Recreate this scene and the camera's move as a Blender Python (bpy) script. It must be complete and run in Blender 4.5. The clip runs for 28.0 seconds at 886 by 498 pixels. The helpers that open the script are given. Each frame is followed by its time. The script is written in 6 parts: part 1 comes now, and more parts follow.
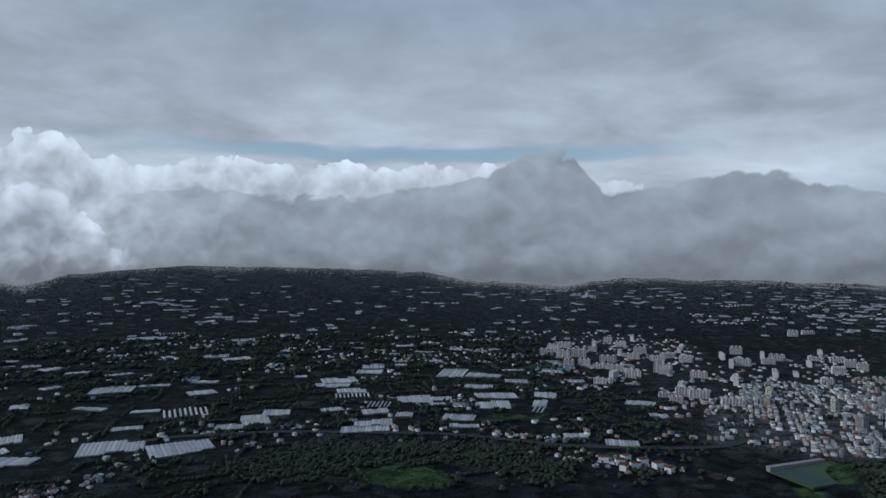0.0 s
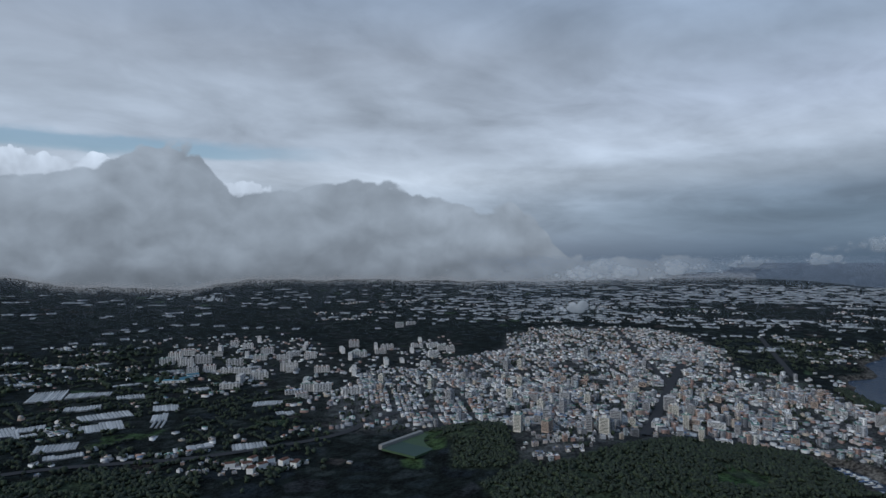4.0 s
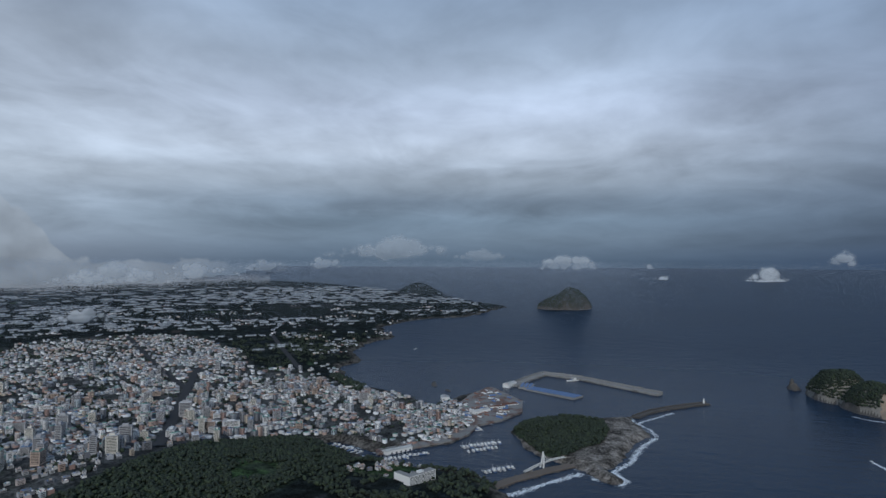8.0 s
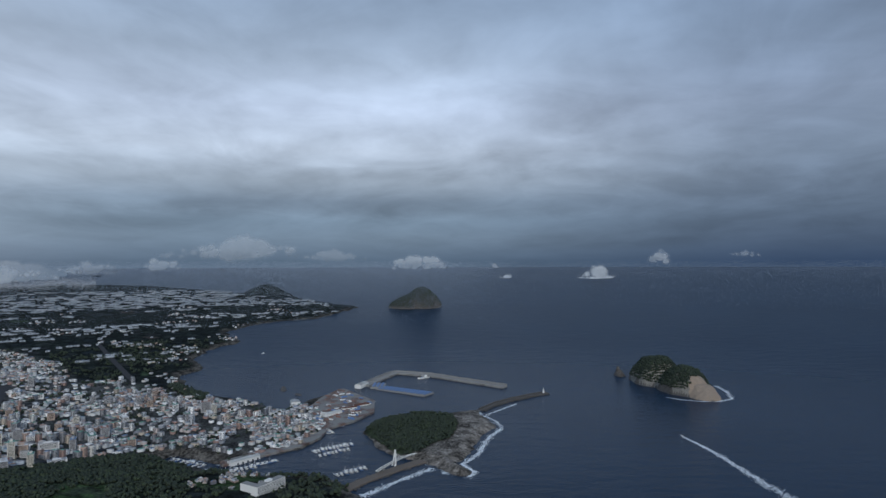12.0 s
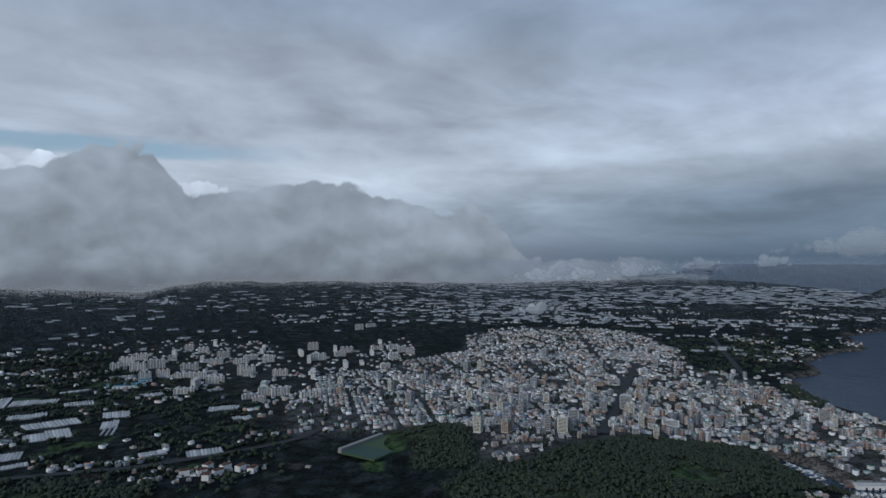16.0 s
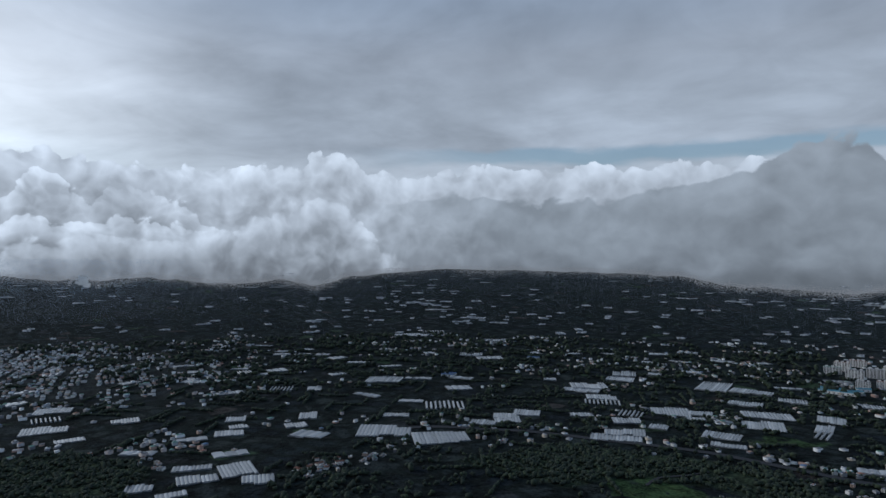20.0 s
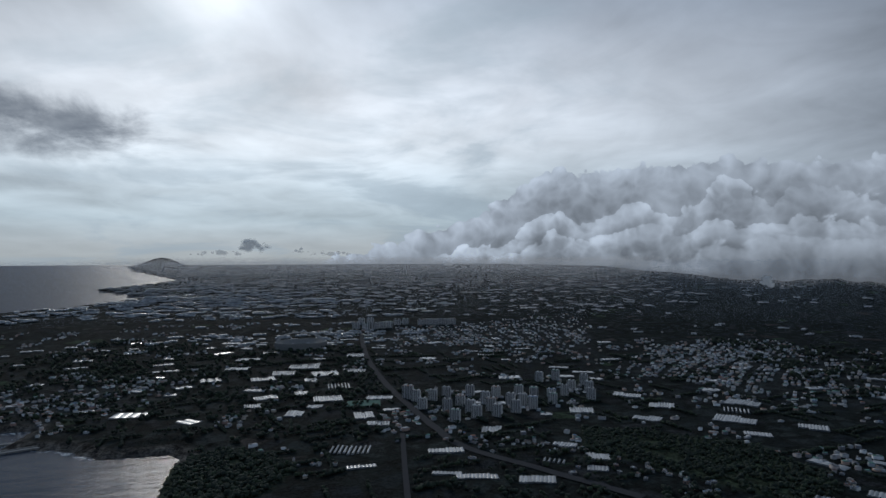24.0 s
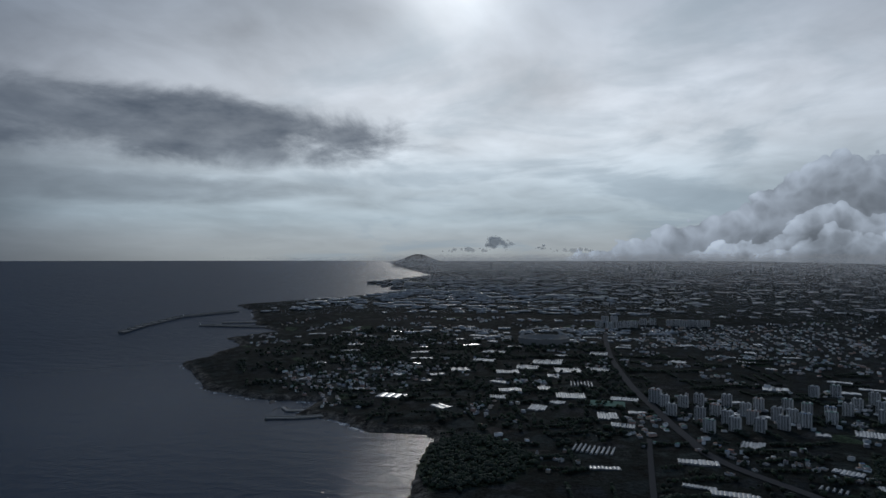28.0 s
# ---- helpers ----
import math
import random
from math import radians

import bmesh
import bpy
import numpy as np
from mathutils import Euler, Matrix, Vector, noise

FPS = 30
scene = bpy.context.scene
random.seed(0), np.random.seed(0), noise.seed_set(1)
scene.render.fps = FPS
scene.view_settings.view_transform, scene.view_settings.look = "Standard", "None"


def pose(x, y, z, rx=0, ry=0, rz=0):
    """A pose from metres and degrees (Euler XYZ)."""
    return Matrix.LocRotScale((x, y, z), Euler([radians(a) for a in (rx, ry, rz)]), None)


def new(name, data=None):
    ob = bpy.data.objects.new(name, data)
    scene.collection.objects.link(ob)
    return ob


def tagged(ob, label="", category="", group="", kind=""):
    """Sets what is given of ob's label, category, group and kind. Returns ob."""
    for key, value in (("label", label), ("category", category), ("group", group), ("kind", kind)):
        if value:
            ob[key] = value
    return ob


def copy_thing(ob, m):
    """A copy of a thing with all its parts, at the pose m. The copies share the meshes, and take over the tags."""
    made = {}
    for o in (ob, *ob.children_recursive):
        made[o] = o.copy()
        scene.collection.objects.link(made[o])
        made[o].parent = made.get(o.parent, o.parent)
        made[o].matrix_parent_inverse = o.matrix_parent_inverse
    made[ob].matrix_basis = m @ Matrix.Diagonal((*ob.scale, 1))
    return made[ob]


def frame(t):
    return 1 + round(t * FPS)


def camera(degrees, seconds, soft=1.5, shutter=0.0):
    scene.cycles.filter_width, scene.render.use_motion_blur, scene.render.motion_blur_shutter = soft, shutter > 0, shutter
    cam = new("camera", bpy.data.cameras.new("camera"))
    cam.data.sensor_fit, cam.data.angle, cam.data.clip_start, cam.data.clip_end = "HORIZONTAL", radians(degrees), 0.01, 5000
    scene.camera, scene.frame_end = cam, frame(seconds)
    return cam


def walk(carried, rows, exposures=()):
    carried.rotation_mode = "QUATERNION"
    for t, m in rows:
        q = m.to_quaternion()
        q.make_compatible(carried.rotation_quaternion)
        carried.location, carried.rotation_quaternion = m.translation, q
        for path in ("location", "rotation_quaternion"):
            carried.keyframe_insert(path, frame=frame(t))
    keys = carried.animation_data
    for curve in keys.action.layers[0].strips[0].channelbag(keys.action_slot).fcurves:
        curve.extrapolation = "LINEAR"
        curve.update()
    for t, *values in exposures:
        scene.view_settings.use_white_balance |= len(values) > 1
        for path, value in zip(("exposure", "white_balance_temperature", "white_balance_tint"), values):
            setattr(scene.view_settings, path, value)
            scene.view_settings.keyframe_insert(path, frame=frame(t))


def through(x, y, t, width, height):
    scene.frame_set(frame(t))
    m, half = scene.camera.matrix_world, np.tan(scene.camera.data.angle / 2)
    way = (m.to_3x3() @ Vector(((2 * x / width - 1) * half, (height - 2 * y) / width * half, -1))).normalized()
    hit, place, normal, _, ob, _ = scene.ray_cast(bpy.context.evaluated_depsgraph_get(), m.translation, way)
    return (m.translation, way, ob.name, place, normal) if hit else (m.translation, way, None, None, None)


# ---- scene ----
cam = camera(70.85, 28.0, soft=1.5)
EYE = 350.0  # metres above the sea
# seconds, heading (left of north), tilt, lean
PATH = [
    (0, -0.03, 0.72, -0.27),
    (0.5, -1.84, 0.76, -0.25),
    (1, -5.88, 0.81, -0.18),
    (1.5, -10.26, 0.80, -0.10),
    (2, -15.13, 0.81, 0.01),
    (2.5, -19.56, 0.84, 0.10),
    (3, -24.34, 0.79, 0.07),
    (3.5, -28.90, 0.87, 0.01),
    (5.5, -47.70, 1.05, -0.24),
    (6, -53.20, 1.12, -0.43),
    (6.5, -58.24, 1.21, -0.47),
    (7, -63.98, 1.32, -0.42),
    (7.5, -69.51, 1.35, -0.35),
    (8, -75.52, 1.38, -0.34),
    (8.5, -81.04, 1.39, -0.21),
    (9, -86.86, 1.43, -0.01),
    (9.5, -90.43, 1.41, 0.18),
    (10, -91.41, 1.42, 0.19),
    (10.5, -91.90, 1.44, 0.18),
    (11, -92.19, 1.48, 0.09),
    (11.5, -91.95, 1.46, 0.12),
    (13.5, -68.95, 1.30, 0.00),
    (14, -63.69, 1.21, 0.04),
    (14.5, -58.91, 1.11, 0.21),
    (15, -52.03, 1.11, 0.19),
    (15.5, -44.93, 1.11, 0.10),
    (16, -36.95, 1.11, 0.01),
    (16.5, -29.42, 1.07, 0.02),
    (17, -21.22, 1.09, 0.18),
    (17.5, -13.81, 1.07, 0.16),
    (18, -5.84, 1.07, 0.10),
    (18.5, 1.47, 1.07, 0.09),
    (19, 9.04, 1.05, 0.01),
    (19.5, 15.46, 1.02, -0.02),
    (20, 22.47, 0.98, -0.08),
    (20.5, 29.11, 0.92, -0.18),
    (21, 36.71, 0.85, -0.29),
    (21.5, 43.69, 0.84, -0.18),
    (23.5, 72.80, 1.09, 0.17),
    (24, 79.95, 1.08, 0.21),
    (24.5, 85.92, 1.04, 0.10),
    (25, 91.31, 1.00, 0.02),
    (25.5, 95.98, 0.97, -0.04),
    (26, 99.33, 0.94, -0.10),
    (26.5, 100.47, 0.90, -0.09),
    (27, 101.19, 0.87, -0.06),
    (27.5, 101.61, 0.84, -0.02),
    (28, 101.96, 0.81, -0.03),
]
EXPOSURE = [(0, 0.0), (6.5, 0.0), (9.5, 0.18), (11.5, 0.18), (14, 0.0), (18, 0.0), (19.5, -0.08), (21, -0.28), (23.5, -0.72), (24.5, -0.88), (26, -1.0), (28, -1.05)]
walk(cam, [(t, pose(0, 0, EYE, 90 + p, r, y)) for t, y, p, r in PATH], EXPOSURE)

# ---- node helpers ----
class Nodes:
    """Short hand for building a node tree."""

    def __init__(self, tree):
        self.t = tree
        tree.nodes.clear()

    def add(self, kind):
        return self.t.nodes.new(kind)

    def put(self, socket, v):
        if isinstance(v, bpy.types.NodeSocket):
            self.t.links.new(v, socket)
        elif isinstance(v, tuple) and len(v) == 3 and socket.type == "RGBA":
            socket.default_value = (*v, 1)
        else:
            socket.default_value = v

    def m(self, op, a, b=0.0, c=0.0, clamp=False):
        n = self.add("ShaderNodeMath")
        n.operation, n.use_clamp = op, clamp
        for s, v in zip(n.inputs, (a, b, c)):
            self.put(s, v)
        return n.outputs[0]

    def vm(self, op, a, b=(0, 0, 0)):
        n = self.add("ShaderNodeVectorMath")
        n.operation = op
        self.put(n.inputs[0], a)
        if op == "SCALE":
            self.put(n.inputs["Scale"], b)
        else:
            self.put(n.inputs[1], b)
        return n.outputs["Value" if op in ("DOT_PRODUCT", "LENGTH", "DISTANCE") else "Vector"]

    def step(self, v, lo, hi, a=0.0, b=1.0):
        n = self.add("ShaderNodeMapRange")
        n.interpolation_type = "SMOOTHSTEP"
        for s, x in zip(n.inputs, (v, lo, hi, a, b)):
            self.put(s, x)
        return n.outputs[0]

    def noise(self, vec, scale, detail=5.0, rough=0.55, warp=0.0):
        n = self.add("ShaderNodeTexNoise")
        for k, v in (("Vector", vec), ("Scale", scale), ("Detail", detail), ("Roughness", rough), ("Distortion", warp)):
            self.put(n.inputs[k], v)
        return n.outputs["Fac"]

    def colour_noise(self, vec, scale, detail=3.0):
        n = self.add("ShaderNodeTexNoise")
        for k, v in (("Vector", vec), ("Scale", scale), ("Detail", detail)):
            self.put(n.inputs[k], v)
        return n.outputs["Color"]

    def voronoi(self, vec, scale, out="Color", feature="F1"):
        n = self.add("ShaderNodeTexVoronoi")
        n.feature = feature
        if feature == "SMOOTH_F1":
            n.inputs["Smoothness"].default_value = 0.35
        self.put(n.inputs["Vector"], vec)
        self.put(n.inputs["Scale"], scale)
        return n.outputs[out]

    def ramp(self, fac, stops, mode="LINEAR"):
        n = self.add("ShaderNodeValToRGB")
        n.color_ramp.interpolation = mode
        el = n.color_ramp.elements
        while len(el) < len(stops):
            el.new(1.0)
        for e, (p, c) in zip(el, stops):
            e.position = p
            e.color = (*c, 1) if isinstance(c, tuple) else (c, c, c, 1)
        self.put(n.inputs[0], fac)
        return n.outputs[0]

    def mix(self, fac, a, b, mode="MIX"):
        n = self.add("ShaderNodeMix")
        n.data_type, n.blend_type = "RGBA", mode
        self.put(n.inputs["Factor"], fac)
        self.put(n.inputs[6], a)
        self.put(n.inputs[7], b)
        return n.outputs[2]

    def attr(self, name):
        n = self.add("ShaderNodeAttribute")
        n.attribute_name = name
        return n.outputs["Fac"]

    def xyz(self, v):
        n = self.add("ShaderNodeSeparateXYZ")
        self.put(n.inputs[0], v)
        return n.outputs

    def vec(self, x, y, z):
        n = self.add("ShaderNodeCombineXYZ")
        for s, v in zip(n.inputs, (x, y, z)):
            self.put(s, v)
        return n.outputs[0]


# ---- sky and sun ----
SUN_AZ, SUN_EL = radians(101.0), radians(25.0)  # left of north, above the horizon
SUN_DIR = Vector((-math.sin(SUN_AZ) * math.cos(SUN_EL), math.cos(SUN_AZ) * math.cos(SUN_EL), math.sin(SUN_EL)))

sun = bpy.data.lights.new("sun", "SUN")
sun.energy, sun.angle, sun.color = 1.05, radians(10.0), (1.0, 0.97, 0.92)
sun_ob = new("sun", sun)
sun_ob.rotation_euler = SUN_DIR.to_track_quat("Z", "Y").to_euler()


def sky():
    w = bpy.data.worlds.new("cloudy_sky")
    w.use_nodes = True
    scene.world = w
    n = Nodes(w.node_tree)
    d = n.vm("NORMALIZE", n.add("ShaderNodeTexCoord").outputs["Generated"])
    x, y, z = n.xyz(d)
    el = n.m("MULTIPLY", n.m("ARCSINE", z), 180 / math.pi)
    az = n.m("MULTIPLY", n.m("ARCTAN2", n.m("MULTIPLY", x, -1.0), y), 180 / math.pi)
    e01 = n.m("DIVIDE", el, 30.0, clamp=True)
    # overcast colour by height, for the four quarters; unseen zenith toned to light the ground
    over = (.225, .32, .46)
    north = n.ramp(e01, [(0, (0.192, 0.228, 0.282)), (.16, (0.408, 0.474, 0.552)), (.24, (0.504, 0.57, 0.648)), (.33, (0.414, 0.474, 0.552)), (.44, (0.44, 0.505, 0.59)), (.6, (0.37, 0.425, 0.505)), (1, over)])
    east = n.ramp(e01, [(0, (0.085, 0.125, 0.176)), (.035, (0.115, 0.160, 0.214)), (.08, (0.160, 0.215, 0.275)), (.13, (0.170, 0.230, 0.294)), (.19, (0.225, 0.290, 0.366)), (.25, (0.380, 0.450, 0.532)), (.34, (0.480, 0.550, 0.646)), (.46, (0.430, 0.500, 0.613)), (.6, (0.300, 0.365, 0.456)), (1, over)])
    south = n.ramp(e01, [(0, (0.0328, 0.0574, 0.107)), (.06, (0.0615, 0.0902, 0.139)), (.15, (0.102, 0.139, 0.193)), (.3, (0.18, 0.23, 0.303)), (.45, (0.197, 0.246, 0.328)), (1, over)])
    west = n.ramp(e01, [(0, (0.626, 0.668, 0.671)), (.05, (0.696, 0.758, 0.780)), (.12, (0.765, 0.904, 0.973)), (.22, (0.927, 1.063, 1.146)), (.34, (1.159, 1.243, 1.314)), (.48, (1.159, 1.221, 1.300)), (1, over)])
    c = n.mix(n.step(az, -68, -25), east, north)
    c = n.mix(n.step(az, 34, 84), c, west)
    c = n.mix(n.step(az, -80, -122), c, south)
    c = n.mix(n.step(az, 116, 154), c, south)
    # layered stratus, drawn out towards the horizon
    flat = n.m("ADD", n.m("MAXIMUM", z, 0.0), 0.16)
    px, py = n.m("DIVIDE", x, flat), n.m("DIVIDE", y, flat)
    layers = n.noise(n.vec(px, py, 0.0), 0.75, 6.0, 0.5, 0.5)
    fine = n.noise(n.vec(px, py, 3.0), 2.1, 6.0, 0.55, 0.8)
    lit = n.m("ADD", n.m("MULTIPLY", n.m("SUBTRACT", layers, 0.5), 1.35), n.m("MULTIPLY", n.m("SUBTRACT", fine, 0.5), 0.55))
    puffs = n.noise(n.vec(px, n.m("MULTIPLY", py, 1.3), 11.0), 3.2, 4.0, 0.5, 0.25)
    lit = n.m("ADD", lit, n.m("MULTIPLY", n.m("SUBTRACT", puffs, 0.5), n.step(el, 5.0, 11.0, 0.1, 0.38)))
    lit = n.m("ADD", n.m("MULTIPLY", lit, n.step(el, -0.5, 6.0, 0.25, 1.0)), 1.0)

    def patch(a0, e0, wide, high, tilt, ragged, lo, hi):
        """A ragged cloud in the layer, by heading and height: 1 within, 0 without."""
        u = n.m("DIVIDE", n.m("SUBTRACT", az, a0), wide)
        v = n.m("DIVIDE", n.m("SUBTRACT", el, n.m("ADD", e0, n.m("MULTIPLY", u, tilt))), high)
        r2 = n.m("ADD", n.m("MULTIPLY", u, u), n.m("MULTIPLY", v, v))
        return n.step(n.m("ADD", r2, n.m("MULTIPLY", n.m("SUBTRACT", n.noise(n.vm("MULTIPLY", d, (1, 1, 2.4)), 7.0, 7.0, 0.6, 0.4), 0.5), ragged)), hi, lo)

    slab_ = patch(4, 18.5, 27, 6.5, -3.0, 2.2, 0.3, 1.5)
    lit = n.m("MULTIPLY", lit, n.m("SUBTRACT", 1.0, n.m("MULTIPLY", slab_, 0.13)))
    bright = patch(-68, 13.5, 26, 4.2, -1.0, 3.2, 0.2, 1.7)
    lit = n.m("MULTIPLY", lit, n.m("ADD", 1.0, n.m("MULTIPLY", bright, 0.1)))
    under = patch(-82, 6.6, 46, 2.2, 0.4, 2.4, 0.3, 1.5)
    lit = n.m("MULTIPLY", lit, n.m("SUBTRACT", 1.0, n.m("MULTIPLY", under, 0.2)))
    c = n.mix(1.0, c, n.vec(lit, lit, lit), "MULTIPLY")
    # thin blue holes in the western veil
    hole = n.m("MULTIPLY", n.step(n.noise(n.vec(px, py, 7.0), 1.0, 6.0, 0.55, 0.6), 0.5, 0.66), n.m("MULTIPLY", n.step(az, 45, 75), n.step(az, 130, 105)))
    c = n.mix(n.m("MULTIPLY", hole, 0.55), c, (.5, .63, .73))
    # glow round the veiled sun
    s = n.m("MAXIMUM", n.vm("DOT_PRODUCT", d, tuple(SUN_DIR)), 0.0)
    glow = n.m("ADD", n.m("MULTIPLY", n.m("POWER", s, 260.0), 1.2), n.m("MULTIPLY", n.m("POWER", s, 22.0), 0.55))
    glow = n.m("MULTIPLY", glow, n.m("ADD", 0.3, n.m("MULTIPLY", layers, 1.3)))
    c = n.mix(1.0, c, n.vec(glow, glow, n.m("MULTIPLY", glow, 0.97)), "ADD")
    # a dark cloud south of the sun
    thick = n.m("ADD", 0.45, n.m("MULTIPLY", n.noise(n.vm("MULTIPLY", d, (1, 1, 3.0)), 11.0, 6.0), 0.75))
    c = n.mix(n.m("MULTIPLY", patch(129, 11.2, 24, 3.0, 0.6, 3.0, 0.2, 1.5), thick, clamp=True), c, (.19, .23, .29))
    c = n.mix(n.m("MULTIPLY", patch(133, 5.9, 20, 1.3, 0.0, 2.6, 0.2, 1.5), n.m("MULTIPLY", thick, 0.5)), c, (.22, .26, .31))
    # clear strip over the cloud bank
    blue = n.add("ShaderNodeTexSky")
    blue.sky_type, blue.sun_disc, blue.sun_elevation, blue.sun_rotation = "NISHITA", False, SUN_EL, -SUN_AZ
    clear = n.mix(1.0, n.vm("SCALE", blue.outputs[0], 0.085), (.03, .07, .1), "ADD")
    gap = n.m("ABSOLUTE", n.m("ADD", n.m("SUBTRACT", el, 9.3), n.m("MULTIPLY", n.m("SUBTRACT", n.noise(n.vm("MULTIPLY", d, (1, 1, 3)), 6.0, 5.0), 0.5), 2.6)))
    gap = n.m("MULTIPLY", n.step(gap, 1.0, 0.3), n.m("MULTIPLY", n.step(az, -26, -12), n.step(az, 34, 12)))
    c = n.mix(n.m("MULTIPLY", gap, 0.8), c, clear)
    # cumulus bank over the mountain: rows of heads, one before the other
    warp = n.vm("ADD", d, n.vm("SCALE", n.vm("SUBTRACT", n.colour_noise(d, 13.0), (.5, .5, .5)), 0.045))
    sunward = n.vm("ADD", warp, (-0.009, -0.012, 0.018))

    def billows(v):
        big = n.voronoi(v, 15.0, "Distance", "SMOOTH_F1")
        mid = n.voronoi(v, 38.0, "Distance", "F1")
        small = n.voronoi(v, 88.0, "Distance", "F1")
        fine_ = n.noise(v, 90.0, 5.0, 0.6)
        return n.m("ADD", n.m("ADD", n.m("MULTIPLY", n.m("SUBTRACT", 0.45, big), 1.0), n.m("MULTIPLY", n.m("SUBTRACT", 0.45, mid), 0.75)), n.m("ADD", n.m("MULTIPLY", n.m("SUBTRACT", 0.45, small), 0.3), n.m("MULTIPLY", n.m("SUBTRACT", fine_, 0.5), 0.3)))

    body, body_s = billows(warp), billows(sunward)
    soft = n.noise(warp, 9.0, 5.0, 0.5)
    a01 = n.m("DIVIDE", n.m("ADD", az, 60.0), 160.0, clamp=True)

    def outline(points, mode="B_SPLINE"):
        return n.m("MULTIPLY", n.ramp(a01, [((a + 60) / 160, e / 12) for a, e in points], mode), 12.0)

    far_top = outline([(-24, 0), (-20, 6.6), (-14, 7.2), (-6, 8.0), (0, 8.6), (3, 8.0), (6, 8.2), (10, 8.9), (14, 8.3), (17, 8.6), (25, 8.0), (29, 8.4), (31, 9.6), (34, 9.7), (36, 8.4), (45, 8.3), (50, 8.0), (55, 8.5), (64, 8.4), (69, 8.0), (73, 6.8), (76, 5.1), (81, 3.4), (85, 2.3), (89, .9), (92, 0)], "EASE")
    mid_top = outline([(40, 0), (43, 3.6), (45, 5.0), (48, 6.6), (50.5, 6.7), (52, 4.9), (54.5, 6.4), (56, 6.7), (58, 5.0), (60, 3.4), (62, 5.0), (63.5, 5.6), (65.5, 4.3), (67, 3.8), (69, 4.8), (71, 4.5), (72.5, 3.0), (75, 1.9), (78, 1.2), (80, .4), (82, 0)], "EASE")
    row_top = outline([(38, 0), (42, 2.6), (46, 3.3), (49, 4.3), (53, 3.1), (56, 4.0), (59, 2.4), (62, 3.3), (66, 2.1), (69.5, 2.9), (73, 1.1), (77, .5), (80, 0)], "EASE")
    low_top = outline([(25, 0), (27.5, .8), (29, 2.2), (30.5, 4.2), (32, 5.4), (33.5, 5.7), (36, 5.0), (39, 4.3), (42, 3.2), (44, 2.4), (46, 1.9), (49, 2.6), (52, 2.2), (56, 1.7), (59, .9), (62.5, .5), (66, 0)], "EASE")
    near_top = outline([(-60, 0.0), (-56, 0.4), (-49, 0.8), (-44.5, 0.9), (-43, 2.6), (-41.5, 4.2), (-40, 4.7), (-36.4, 4.7), (-33.4, 5.6), (-30, 6.8), (-25, 7.4), (-22.4, 7.2), (-20, 6.4), (-14.6, 6.6), (-12.8, 8.5), (-12, 9.5), (-9.5, 9.8), (-7.2, 9.7), (-6.2, 9.2), (-4.6, 7.9), (-2, 7.4), (2, 6.7), (6.4, 6.2), (16.4, 5.6), (22, 6.0), (30, 5.2), (38, 3.0), (44, 0)], "LINEAR")
    # soft lumps for the near bank, seen through its own haze
    off = n.vm("ADD", warp, (-0.016, 0.0, 0.03))

    def swells(v):
        v = n.vm("MULTIPLY", v, (1.0, 1.0, 1.5))
        big = n.voronoi(v, 9.0, "Distance", "SMOOTH_F1")
        mid = n.voronoi(v, 24.0, "Distance", "SMOOTH_F1")
        return n.m("ADD", n.m("MULTIPLY", n.m("SUBTRACT", 0.45, big), 1.0), n.m("ADD", n.m("MULTIPLY", n.m("SUBTRACT", 0.45, mid), 0.6), n.m("MULTIPLY", n.m("SUBTRACT", n.noise(v, 40.0, 5.0, 0.55), 0.5), 0.45)))

    lumps, lumps_s = swells(warp), swells(off)
    ragged, ragged_s = (n.m("ADD", p_, n.m("MULTIPLY", q_, 0.3)) for p_, q_ in ((lumps, body), (lumps_s, body_s)))
    sunny = n.m("ADD", n.step(az, -30, 50, 0.4, 1.0), n.step(az, 52, 82, 0.0, 0.6))
    rows = (
        (far_top, body, body_s, 1.5, 0.2, 0.72, 0.49, 0.4, 3.0),
        (mid_top, body, body_s, 1.7, 0.2, 0.68, 0.42, 0.55, 2.8),
        (row_top, body, body_s, 1.5, 0.22, 0.66, 0.42, 0.55, 2.6),
        (near_top, ragged, ragged_s, 1.5, 0.32, 0.39, 0.3, 0.4, 5.0),
        (low_top, body, body_s, 1.5, 0.4, 0.6, 0.4, 0.5, 3.4),
    )
    for top, shape, shape_s, amp, edge, hi, lo, light, fall in rows:
        depth = n.m("SUBTRACT", n.m("ADD", top, n.m("MULTIPLY", shape, amp)), el)
        mask = n.m("MULTIPLY", n.step(depth, 0.0, edge), n.step(top, 0.1, 0.8))
        relief = n.m("MAXIMUM", n.m("MINIMUM", n.m("MULTIPLY", n.m("SUBTRACT", shape, shape_s), light), 0.32), -0.22)
        rim = n.step(depth, fall, 0.1)
        tone = n.m("ADD", lo, n.m("MULTIPLY", n.m("MULTIPLY", rim, sunny), hi - lo))
        tone = n.m("MULTIPLY", tone, n.step(n.m("ADD", el, n.m("MULTIPLY", lumps, 1.2)), -2.6, 2.4, 0.62, 1.0))
        tone = n.m("MULTIPLY", tone, n.m("ADD", 1.0, n.m("MULTIPLY", relief, n.m("ADD", 0.5, n.m("MULTIPLY", sunny, 0.7)))))
        tone = n.m("MULTIPLY", n.m("MAXIMUM", tone, 0.05), n.m("ADD", 0.78, n.m("MULTIPLY", soft, 0.44)))
